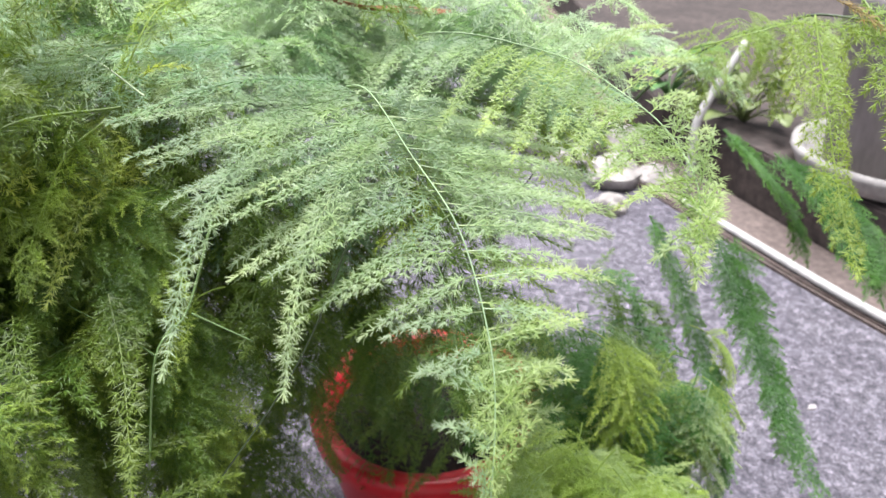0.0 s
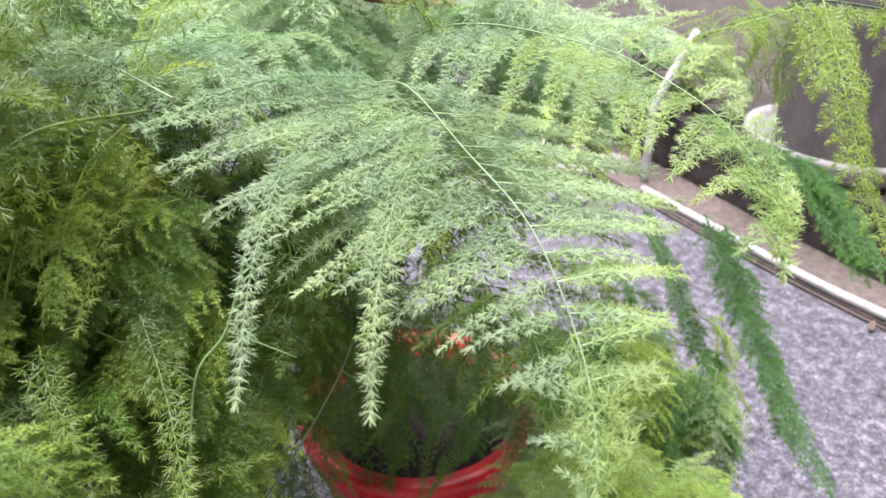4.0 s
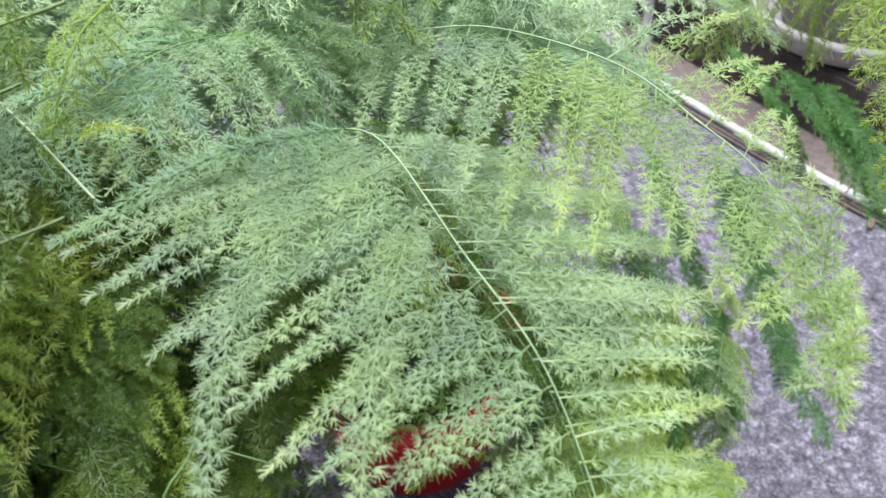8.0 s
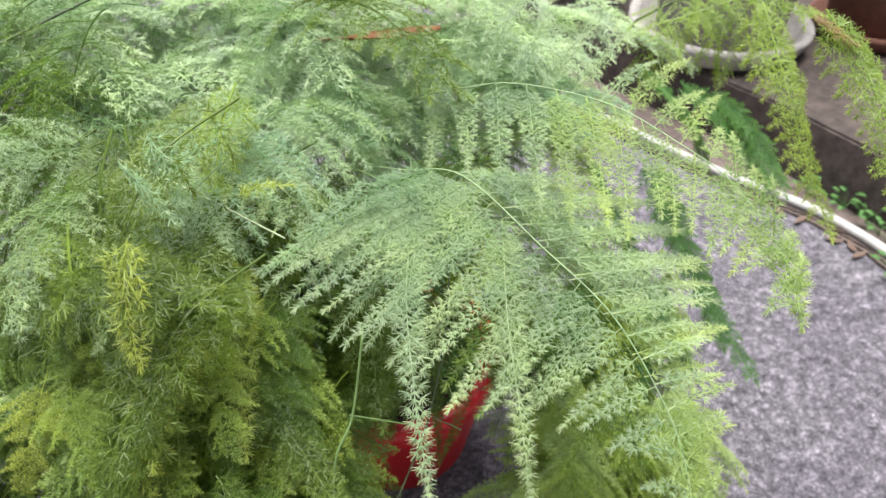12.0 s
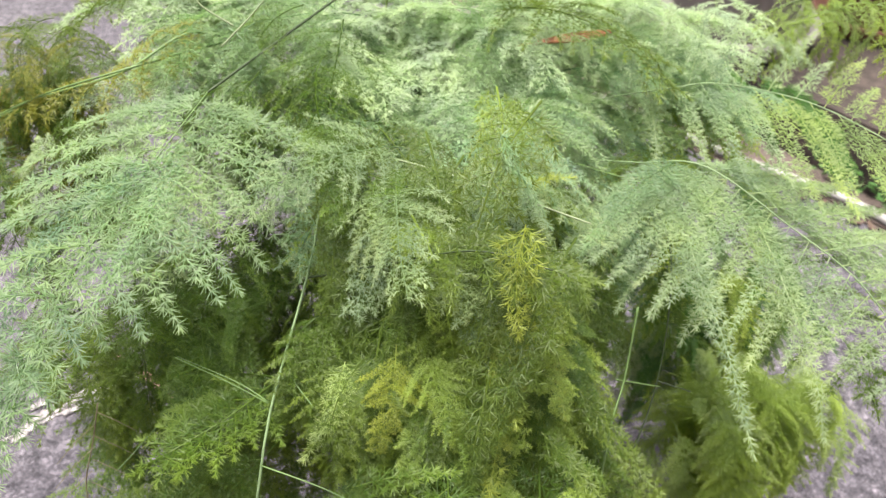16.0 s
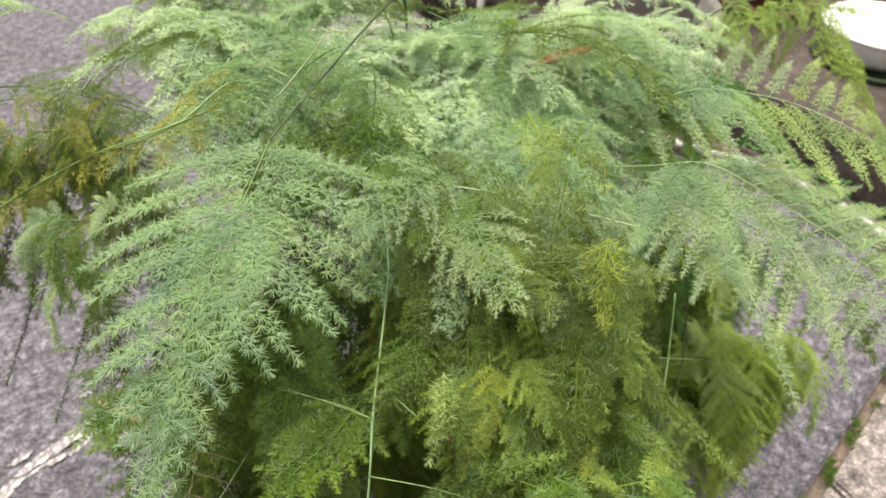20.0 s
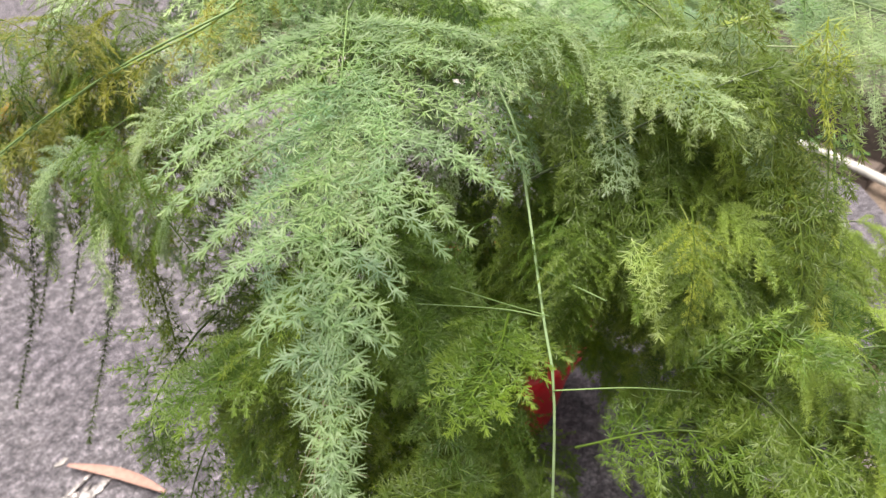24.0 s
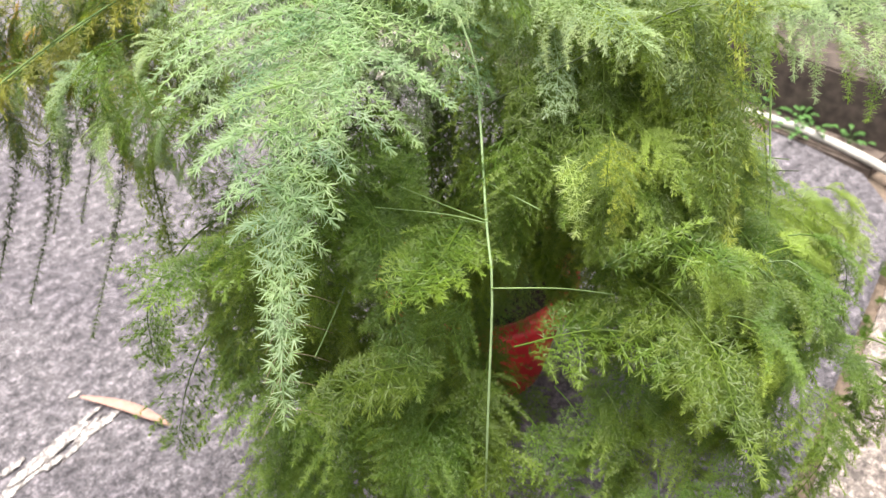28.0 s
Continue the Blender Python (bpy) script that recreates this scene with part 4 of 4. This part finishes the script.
plume(fern, [(0.427, 0.906, 0.377), (0.452, 0.846, 0.278), (0.484, 0.774, 0.19), (0.49, 0.719, 0.135)], "strand", 0.017, 192)
frond(fern, [(0.557, 0.978, 0.453), (0.604, 0.926, 0.404), (0.627, 0.841, 0.34)], "strand", (0.055, 0.026), (0.055, 0.026), 24, 0.04, 0.22, seed=93)
plume(fern, [(0.557, 0.978, 0.453), (0.604, 0.926, 0.404), (0.627, 0.841, 0.34)], "strand", 0.017, 193)
# shoots over the pot
plume(fern, [(-0.045, 0.825, 0.232), (-0.074, 0.743, 0.197), (-0.111, 0.701, 0.175)], "green", 0.016, 94)
plume(fern, [(-0.011, 0.767, 0.238), (-0.028, 0.671, 0.205), (-0.045, 0.609, 0.182)], "green", 0.018, 95)
plume(fern, [(0.051, 0.756, 0.227), (0.005, 0.661, 0.196), (-0.048, 0.593, 0.185)], "green", 0.016, 96)
plume(fern, [(-0.127, 0.788, 0.319), (-0.16, 0.682, 0.272), (-0.122, 0.581, 0.232)], "green", 0.02, 97)

# stems rising from the soil
for top in ((-0.16, 0.80, 0.74), (-0.05, 0.76, 0.66), (-0.2, 0.88, 0.80), (-0.34, 0.66, 0.69), (0.2, 0.84, 0.64), (-0.30, 0.70, 0.60)):
    foot = Vector((POT_X - 0.02 + top[0] * 0.15, POT_Y + (top[1] - 0.735) * 0.3, GROUND + 0.22))
    twig(fern, [foot, foot.lerp(Vector(top), 0.45) + Vector((0, 0.03, 0.08)), top], 0.0016, 0.0013, STEM_DARK)
for x, y, z, yaw, tone in ((0.02, 0.96, -0.04, 20, "green"), (-0.06, 0.99, -0.04, 160, "green"), (0.03, 0.92, -0.04, -40, "green"), (-0.07, 0.92, -0.04, 220, "olive")):
    set_leaf(place("frond", FRONDS["arch"][0], fern, pose(x, y, z, 0, -50, yaw)), tone)

# the dense mass behind, with haze painted into the tone of its far fronds
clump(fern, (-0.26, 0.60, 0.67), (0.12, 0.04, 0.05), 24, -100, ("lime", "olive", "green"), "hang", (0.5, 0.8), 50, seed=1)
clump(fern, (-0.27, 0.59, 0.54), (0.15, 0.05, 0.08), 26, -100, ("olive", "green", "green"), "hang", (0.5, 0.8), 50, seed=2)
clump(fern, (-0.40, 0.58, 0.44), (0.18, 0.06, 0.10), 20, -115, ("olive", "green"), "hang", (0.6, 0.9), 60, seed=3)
clump(fern, (-0.20, 0.76, 0.67), (0.22, 0.05, 0.05), 26, -95, ("blue", "haze", "mist"), "arch", (0.6, 0.9), 60, seed=4)
clump(fern, (-0.10, 0.58, 0.66), (0.08, 0.03, 0.03), 10, -110, ("blue", "green"), "hang", (0.5, 0.7), 50, seed=16)
clump(fern, (-0.76, 0.94, 0.74), (0.17, 0.07, 0.04), 16, 170, ("ochre", "yellow", "olive"), "hang", (0.32, 0.45), 90, seed=7)
clump(fern, (-0.50, 0.66, 0.55), (0.06, 0.06, 0.12), 18, -150, ("green", "olive"), "hang", (0.6, 0.9), 60, seed=18)
clump(fern, (0.03, 0.74, 0.63), (0.07, 0.05, 0.03), 8, -60, ("lime", "green"), "arch", (0.6, 0.9), 60, seed=8)
clump(fern, (-0.30, 0.58, 0.74), (0.08, 0.05, 0.02), 8, -110, ("fresh", "green"), "arch", (0.5, 0.7), 60, seed=9)
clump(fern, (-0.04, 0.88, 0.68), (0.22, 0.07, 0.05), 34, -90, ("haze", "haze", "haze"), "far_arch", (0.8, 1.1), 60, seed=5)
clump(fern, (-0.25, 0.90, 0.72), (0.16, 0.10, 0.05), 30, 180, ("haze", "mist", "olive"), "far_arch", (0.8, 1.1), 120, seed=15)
clump(fern, (-0.66, 0.90, 0.69), (0.10, 0.06, 0.035), 24, -150, ("ochre", "yellow", "ochre"), "hang", (0.3, 0.42), 60, seed=31)
clump(fern, (-0.56, 0.70, 0.69), (0.07, 0.06, 0.05), 16, -150, ("fresh", "green", "olive"), "hang", (0.35, 0.5), 60, seed=44)
clump(fern, (-0.33, 0.45, 0.68), (0.06, 0.05, 0.04), 18, -120, ("olive", "green", "green", "olive"), "hang", (0.38, 0.55), 70, seed=45)
# lime mixed in to lighten shaded fronds by colour
clump(fern, (-0.27, 0.50, 0.62), (0.05, 0.05, 0.05), 16, -110, ("lime", "olive", "green"), "hang", (0.42, 0.6), 70, seed=46)
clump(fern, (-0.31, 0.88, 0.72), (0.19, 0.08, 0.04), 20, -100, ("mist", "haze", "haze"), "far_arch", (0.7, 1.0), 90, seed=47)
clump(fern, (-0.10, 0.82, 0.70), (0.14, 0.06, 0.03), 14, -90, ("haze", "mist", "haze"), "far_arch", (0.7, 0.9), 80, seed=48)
clump(fern, (-0.36, 0.74, 0.78), (0.06, 0.05, 0.03), 10, -110, ("fresh", "mist", "green"), "hang", (0.55, 0.8), 70, seed=49)
rng = random.Random(61)
for x, y, z in ((-0.415, 0.472, 0.682), (-0.411, 0.434, 0.648), (-0.407, 0.402, 0.626), (-0.335, 0.376, 0.69), (-0.328, 0.341, 0.674), (-0.335, 0.411, 0.722), (-0.377, 0.421, 0.674), (-0.352, 0.331, 0.638), (-0.352, 0.398, 0.643)):
    tip = Vector((x + 0.02, y + 0.015, z - 0.01))
    top = tip + Vector((rng.uniform(0.05, 0.11), rng.uniform(0.08, 0.14), rng.uniform(0.05, 0.09)))
    frond(fern, [top, top.lerp(tip, 0.4) + Vector((-0.01, -0.01, 0.03)), top.lerp(tip, 0.75) + Vector((-0.006, -0.008, 0.022)), tip], rng.choice(("olive", "green", "olive", "green")), (0.05, 0.02), (0.05, 0.02), 10, 0.08, 0.95, seed=rng.randrange(999))
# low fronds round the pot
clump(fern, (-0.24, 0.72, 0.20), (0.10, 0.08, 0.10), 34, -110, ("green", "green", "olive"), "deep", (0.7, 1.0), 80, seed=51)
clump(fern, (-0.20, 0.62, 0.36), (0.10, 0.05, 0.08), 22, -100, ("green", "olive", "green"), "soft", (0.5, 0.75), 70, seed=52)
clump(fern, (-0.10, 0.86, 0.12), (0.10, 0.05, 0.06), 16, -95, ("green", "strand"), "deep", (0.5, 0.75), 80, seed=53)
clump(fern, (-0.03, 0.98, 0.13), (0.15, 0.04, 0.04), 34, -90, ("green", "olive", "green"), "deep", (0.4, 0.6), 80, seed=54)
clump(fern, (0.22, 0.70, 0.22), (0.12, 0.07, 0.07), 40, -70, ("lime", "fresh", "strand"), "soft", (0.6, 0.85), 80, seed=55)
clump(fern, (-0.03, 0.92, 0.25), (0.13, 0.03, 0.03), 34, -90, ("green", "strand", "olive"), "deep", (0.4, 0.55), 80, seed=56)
# lime and yellow on these three brighten a shaded side by colour
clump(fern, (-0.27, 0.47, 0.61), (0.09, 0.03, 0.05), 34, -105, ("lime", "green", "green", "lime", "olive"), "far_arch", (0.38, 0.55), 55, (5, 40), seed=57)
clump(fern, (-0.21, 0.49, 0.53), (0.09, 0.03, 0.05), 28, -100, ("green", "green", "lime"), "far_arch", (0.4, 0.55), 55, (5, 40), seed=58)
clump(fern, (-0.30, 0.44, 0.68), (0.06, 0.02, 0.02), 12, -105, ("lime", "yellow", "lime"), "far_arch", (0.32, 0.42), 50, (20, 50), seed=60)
# pale and lime tones make up for light lost under the canopy
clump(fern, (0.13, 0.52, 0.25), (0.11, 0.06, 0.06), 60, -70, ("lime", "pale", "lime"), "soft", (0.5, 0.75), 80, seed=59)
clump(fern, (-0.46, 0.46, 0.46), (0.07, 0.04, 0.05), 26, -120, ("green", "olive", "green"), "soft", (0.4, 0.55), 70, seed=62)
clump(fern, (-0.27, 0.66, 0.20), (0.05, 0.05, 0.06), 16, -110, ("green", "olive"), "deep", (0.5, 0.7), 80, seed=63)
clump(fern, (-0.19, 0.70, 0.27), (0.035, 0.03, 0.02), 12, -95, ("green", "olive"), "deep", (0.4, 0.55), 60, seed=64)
clump(fern, (-0.34, 0.31, 0.58), (0.05, 0.04, 0.05), 24, -45, ("green", "lime", "lime", "olive"), "soft", (0.38, 0.5), 60, seed=65)
# paler tones again, in place of open light beside the pot
clump(fern, (0.11, 0.51, 0.32), (0.08, 0.05, 0.04), 34, -70, ("lime", "pale", "lime"), "soft", (0.5, 0.7), 70, seed=66)
clump(fern, (-0.72, 0.86, 0.70), (0.10, 0.05, 0.05), 44, -150, ("ochre", "ochre", "olive"), "soft", (0.3, 0.42), 100, seed=67)
clump(fern, (-0.60, 0.86, 0.73), (0.07, 0.05, 0.05), 40, -130, ("ochre", "olive", "green"), "soft", (0.3, 0.42), 100, seed=68)
# soft fronds down the whole near flank, with a gap through which the pot shows
rng = random.Random(77)
for k in range(66):
    a, b = (k % 11 + rng.random()) / 9.6, (k // 11 + rng.random()) / 6
    q = Vector((-0.45, 0.55, 0.67)) + a * Vector((0.19, -0.17, 0)) + b * Vector((-0.06, -0.10, -0.24)) + max(0.0, a - 0.6) * Vector((0.14, 0.20, -0.10))
    m = pose(*q, rng.uniform(-25, 25), rng.uniform(-10, 25), -135 + rng.uniform(-75, 75)) @ Matrix.Scale(rng.uniform(0.42, 0.62), 4)
    if in_opening(m):
        continue
    set_leaf(place("frond", rng.choice(FRONDS["hang"]), fern, m), rng.choice(("lime", "green", "lime", "olive", "green") if a > 0.8 else ("olive", "green", "olive", "green")))
clump(fern, (-0.59, 0.78, 0.70), (0.06, 0.06, 0.03), 9, -140, ("green", "ochre", "olive"), "soft", (0.4, 0.55), 60, seed=35)
# low fronds toned down by colour, as if shaded from above
clump(fern, (-0.29, 0.27, 0.50), (0.05, 0.05, 0.06), 12, -110, ("olive", "green", "olive"), "soft", (0.42, 0.6), 70, seed=36)
clump(fern, (-0.42, 0.33, 0.44), (0.08, 0.05, 0.04), 10, -120, ("olive", "green"), "soft", (0.42, 0.6), 70, seed=37)
clump(fern, (0.36, 0.82, 0.70), (0.06, 0.04, 0.015), 9, -70, ("lime", "lime", "pale"), "soft", (0.35, 0.55), 70, seed=38)
clump(fern, (0.24, 0.72, 0.256), (0.12, 0.07, 0.06), 30, -70, ("lime", "fresh", "strand"), "soft", (0.55, 0.8), 80, seed=41)
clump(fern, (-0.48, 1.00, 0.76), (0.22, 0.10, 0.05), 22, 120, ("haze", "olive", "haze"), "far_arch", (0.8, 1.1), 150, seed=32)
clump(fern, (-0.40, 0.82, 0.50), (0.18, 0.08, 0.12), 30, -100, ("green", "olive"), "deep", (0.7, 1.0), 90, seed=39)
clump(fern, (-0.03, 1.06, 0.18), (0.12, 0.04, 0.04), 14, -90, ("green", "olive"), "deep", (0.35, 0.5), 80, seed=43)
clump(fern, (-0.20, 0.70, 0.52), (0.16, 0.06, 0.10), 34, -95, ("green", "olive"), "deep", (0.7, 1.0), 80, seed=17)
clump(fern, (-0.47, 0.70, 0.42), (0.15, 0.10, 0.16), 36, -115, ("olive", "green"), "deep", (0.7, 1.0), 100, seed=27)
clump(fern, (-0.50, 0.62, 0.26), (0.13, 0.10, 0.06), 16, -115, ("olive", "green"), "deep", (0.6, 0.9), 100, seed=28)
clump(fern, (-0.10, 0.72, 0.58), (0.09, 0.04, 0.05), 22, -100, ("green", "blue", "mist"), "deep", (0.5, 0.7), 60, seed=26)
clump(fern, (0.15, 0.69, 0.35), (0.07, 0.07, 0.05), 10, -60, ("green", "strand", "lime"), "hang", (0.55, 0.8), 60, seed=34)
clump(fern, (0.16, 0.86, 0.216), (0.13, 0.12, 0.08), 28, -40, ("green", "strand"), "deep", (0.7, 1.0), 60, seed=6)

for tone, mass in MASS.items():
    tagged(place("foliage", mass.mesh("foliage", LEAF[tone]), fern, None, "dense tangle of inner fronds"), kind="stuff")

# ---- small things ----
def blade(length, width, curl, twist, n=12, thick=0.0008):
    """A long leaf with thickness, curled along its length and cupped across."""
    verts, faces = [], []
    for i in range(n + 1):
        s = i / n
        w = width * math.sin(math.pi * min(0.97, 0.06 + 0.92 * s)) ** 0.7 / 2
        c = Vector((length * (s - 0.5), 0.06 * length * math.sin(3 * s), curl * length * (4 * (s - 0.5) ** 2)))
        a = twist * (s - 0.5)
        y, z = Vector((0, math.cos(a), math.sin(a))), Vector((0, -math.sin(a), math.cos(a)))
        for q in (-1, 0, 1):
            for h in (0, 1):
                verts.append(c + y * (w * q) + z * (abs(q) * w * 0.35 + h * thick))
    for i in range(n):
        a, b = i * 6, (i + 1) * 6
        for q in (0, 2):
            faces.append((a + q + 1, a + q + 3, b + q + 3, b + q + 1))
            faces.append((a + q, b + q, b + q + 2, a + q + 2))
        faces.append((a, a + 1, b + 1, b))
        faces.append((a + 4, b + 4, b + 5, a + 5))
    faces.append((0, 2, 3, 1))
    faces.append((2, 4, 5, 3))
    e = n * 6
    faces.append((e, e + 1, e + 3, e + 2))
    faces.append((e + 2, e + 3, e + 5, e + 4))
    return verts, faces


def lay(name, p, q, width, mat, label, category, curl=0.08, twist=0.8, group="", sink=0.0):
    p, q = Vector(p), Vector(q)
    v, f = blade((q - p).length, width, curl, twist)
    return tagged(mesh_object(name, v, f, mat, None, aim((p + q) / 2 - Vector((0, 0, sink)), q - p)), label, category, group)


lay("dead_leaf", (-0.127, 0.725, 0.738), (0.008, 0.762, 0.718), 0.02, DEAD, "curled reddish-brown dead leaf caught among the fern fronds", "dead leaf", 0.05, 1.2)
lay("fallen_leaf", (-0.791, 1.41, GROUND + 0.01), (-0.666, 1.212, GROUND + 0.01), 0.024, FALLEN, "long tan fallen leaf lying on the rough concrete", "fallen leaf", 0.03, 0.5)
def chip(x, y, r, long, yaw, seed):
    """A thin flake with a ragged outline."""
    rng = random.Random(seed)
    bm = bmesh.new()
    ring = [(r * long * math.cos(a) * rng.uniform(0.7, 1.15), r * math.sin(a) * rng.uniform(0.6, 1.2)) for a in (2 * math.pi * k / 16 for k in range(16))]
    low, top = [bm.verts.new((u, w, 0)) for u, w in ring], [bm.verts.new((u * 0.93, w * 0.93, 0.003)) for u, w in ring]
    bm.faces.new(list(reversed(low)))
    bm.faces.new(top)
    for k in range(16):
        bm.faces.new((low[k], low[(k + 1) % 16], top[(k + 1) % 16], top[k]))
    return tagged(part("flake", bm, SCRAP, at=pose(x, y, GROUND + 0.001, 0, 0, yaw), smooth=False), "ragged pale flake lying on the rough concrete", "flake", "pale flakes on the concrete")


for k, (x, y, r, long, yaw) in enumerate(((-0.99, 1.25, 0.011, 2.2, 35), (-0.80, 1.44, 0.007, 2.4, 10), (0.86, 1.24, 0.008, 1.8, 30))):
    chip(x, y, r, long, yaw, 70 + k)


def residue(x, y, long, wide, yaw, seed):
    """A thin crust of cement with a torn outline and streaks along its length."""
    rng = random.Random(seed)
    bm = bmesh.new()
    n = 70
    ring = []
    for k in range(n):
        a = 2 * math.pi * k / n
        w = 1 + 0.5 * noise.noise((math.cos(a) * 2.2, math.sin(a) * 2.2, seed)) + rng.uniform(-0.2, 0.2)
        ring.append((long * math.cos(a) * w, wide * math.sin(a) * w))
    low, top = [bm.verts.new((u, q, 0)) for u, q in ring], [bm.verts.new((u * 0.96, q * 0.94, 0.0022)) for u, q in ring]
    bm.faces.new(list(reversed(low)))
    bm.faces.new(top)
    for k in range(n):
        bm.faces.new((low[k], low[(k + 1) % n], top[(k + 1) % n], top[k]))
    return tagged(part("cement_patch", bm, SLAB_PALE, at=pose(x, y, GROUND + 0.0005 + 0.0004 * (seed - 90), 0, 0, yaw), smooth=False), "thin pale crust of cement on the grey slab", "cement patch", "cement crusts on the slab")


rng = random.Random(14)
for k in range(16):
    u, w = rng.uniform(0, 1), rng.gauss(0, 0.02)
    residue(-1.0 + 0.22 * u - 0.4 * w, 1.27 + 0.08 * u + w, rng.uniform(0.02, 0.06), rng.uniform(0.004, 0.012), rng.uniform(15, 36), 90 + k)
for x, y, yaw in ((1.28, 1.32, 20), (1.25, 1.38, 80), (1.31, 1.22, 140), (1.21, 1.44, 50), (1.33, 1.14, 10), (0.55, 1.33, 60), (1.36, 1.26, 100), (1.34, 1.18, 70)):
    d = Vector((math.cos(radians(yaw)), math.sin(radians(yaw)), 0)) * 0.026
    lay("fallen_leaf", Vector((x, y, GROUND + 0.006)) - d, Vector((x, y, GROUND + 0.006)) + d, 0.018, LITTER, "small brown fallen leaf beside the white pipe", "fallen leaf", 0.1, 0.6, "leaves beside the pipe")


def stone(x, y, z, r, seed):
    rng = random.Random(seed)
    bm = bmesh.new()
    bmesh.ops.create_icosphere(bm, subdivisions=3, radius=r)
    o = Vector((rng.uniform(0, 9), rng.uniform(0, 9), rng.uniform(0, 9)))
    for vert in bm.verts:
        d = vert.co.normalized()
        vert.co = d * r * (1 + 0.45 * noise.noise(d * 1.3 + o) + 0.12 * noise.noise(d * 4 + o))
        vert.co.z = max(vert.co.z * 0.7, -r * 0.35)
    return tagged(part("stone", bm, STONE, at=pose(x, y, z + r * 0.33, 0, 0, rng.uniform(0, 360)), smooth=False), "rough pale grey stone on the ground by the ledge", "stone", "stones by the ledge")


for k, (x, y, r) in enumerate(((0.65, 2.5, 0.098), (0.83, 2.55, 0.078), (0.52, 2.67, 0.078), (0.73, 2.81, 0.117), (0.60, 2.26, 0.059), (0.39, 2.86, 0.104))):
    stone(x, y, GROUND if x < 0.74 else GROUND - 0.03, r, 60 + k)


def leafy(name, x, y, z, count, leaf, spread, mat, label, category, group="", seed=1):
    """A small broad-leaved plant: a stem and leaf for every shoot."""
    rng = random.Random(seed)
    top = holder(name, x, y, z, label, category, group)
    for k in range(count):
        a, e = rng.uniform(0, 2 * math.pi), rng.uniform(0.3, 1.2)
        d = Vector((math.cos(a) * math.cos(e), math.sin(a) * math.cos(e), math.sin(e)))
        tip = Vector((x, y, z)) + d * spread * rng.uniform(0.5, 1.0)
        v, f = tube(curve([(x, y, z), Vector((x, y, z)).lerp(tip, 0.5) + Vector((0, 0, spread * 0.1)), tip], 6)[0], leaf * 0.035, leaf * 0.02, 5)
        mesh_object("stem", v, f, mat, top)
        v, f = blade(leaf * rng.uniform(0.7, 1.15), leaf * 0.55, -0.08, 0.3, 8, 0.0005)
        mesh_object("leaf", v, f, mat, top, aim(tip + d * leaf * 0.3, Vector((d.x, d.y, d.z * 0.2 - 0.1))))
    return top


for k, (x, y) in enumerate(((1.44, 1.33), (1.45, 1.20), (1.47, 1.27), (1.46, 1.10), (1.40, 1.45), (1.43, 1.02), (1.46, 0.92), (1.37, 1.06))):
    leafy("weed", x, y, GROUND + 0.004, 11, 0.028, 0.065, WEED, "small green weed growing between pipe and ledge", "weed", "weeds beside the pipe", 80 + k)
leafy("leafy_plant", 1.17, 2.63, LEDGE_TOP, 22, 0.13, 0.21, plain("olive_leaf", (0.16, 0.20, 0.07), 0.5, 0.35, 30), "low plant with broad yellowish-green leaves on the ledge", "plant", seed=91)
leafy("leafy_plant", 0.96, 2.93, LEDGE_TOP, 20, 0.13, 0.23, WEED, "low plant with broad yellowish-green leaves on the ledge", "plant", seed=92)

# round white basin on a dark tray
basin = holder("basin", 2.009, 1.444, LEDGE_TOP, "round white enamel basin standing on a dark tray", "basin")
part("tray", lathe(turned([(0.14, 0.0), (0.165, 0.004), (0.17, 0.018), (0.164, 0.02), (0.158, 0.01), (0.02, 0.009)], 1.3), 48), STEM_DARK, basin, "thin dark tray", pose(2.009, 1.444, LEDGE_TOP))
part("bowl", lathe([(0.10, 0.010), (0.125, 0.014), (0.168, 0.05), (0.20, 0.11), (0.208, 0.128), (0.216, 0.13), (0.217, 0.137), (0.208, 0.138), (0.196, 0.112), (0.162, 0.054), (0.12, 0.024), (0.02, 0.02)], 64), WHITE, basin, "", pose(2.009, 1.444, LEDGE_TOP))

# moss along the joint in the paving
rng = random.Random(5)
moss = Spray()
for _ in range(420):
    s = rng.random()
    p = Vector((0.1 + 1.15 * s, 0.293 + 0.3255 * s + rng.gauss(0, 0.008), GROUND - 0.01))
    if noise.noise(p * 14) < -0.12:
        continue
    for _ in range(9):
        d = Vector((rng.gauss(0, 0.6), rng.gauss(0, 0.6), 1)).normalized()
        moss.needle(p + Vector((rng.gauss(0, 0.004), rng.gauss(0, 0.004), 0)), d, rng.uniform(0.006, 0.014), 0.003, rng.random() * 0.4, rng)
ob = place("moss", moss.mesh("moss", LEAF["green"]))
tagged(ob, "low green moss filling the joint between slabs", "moss", kind="stuff")
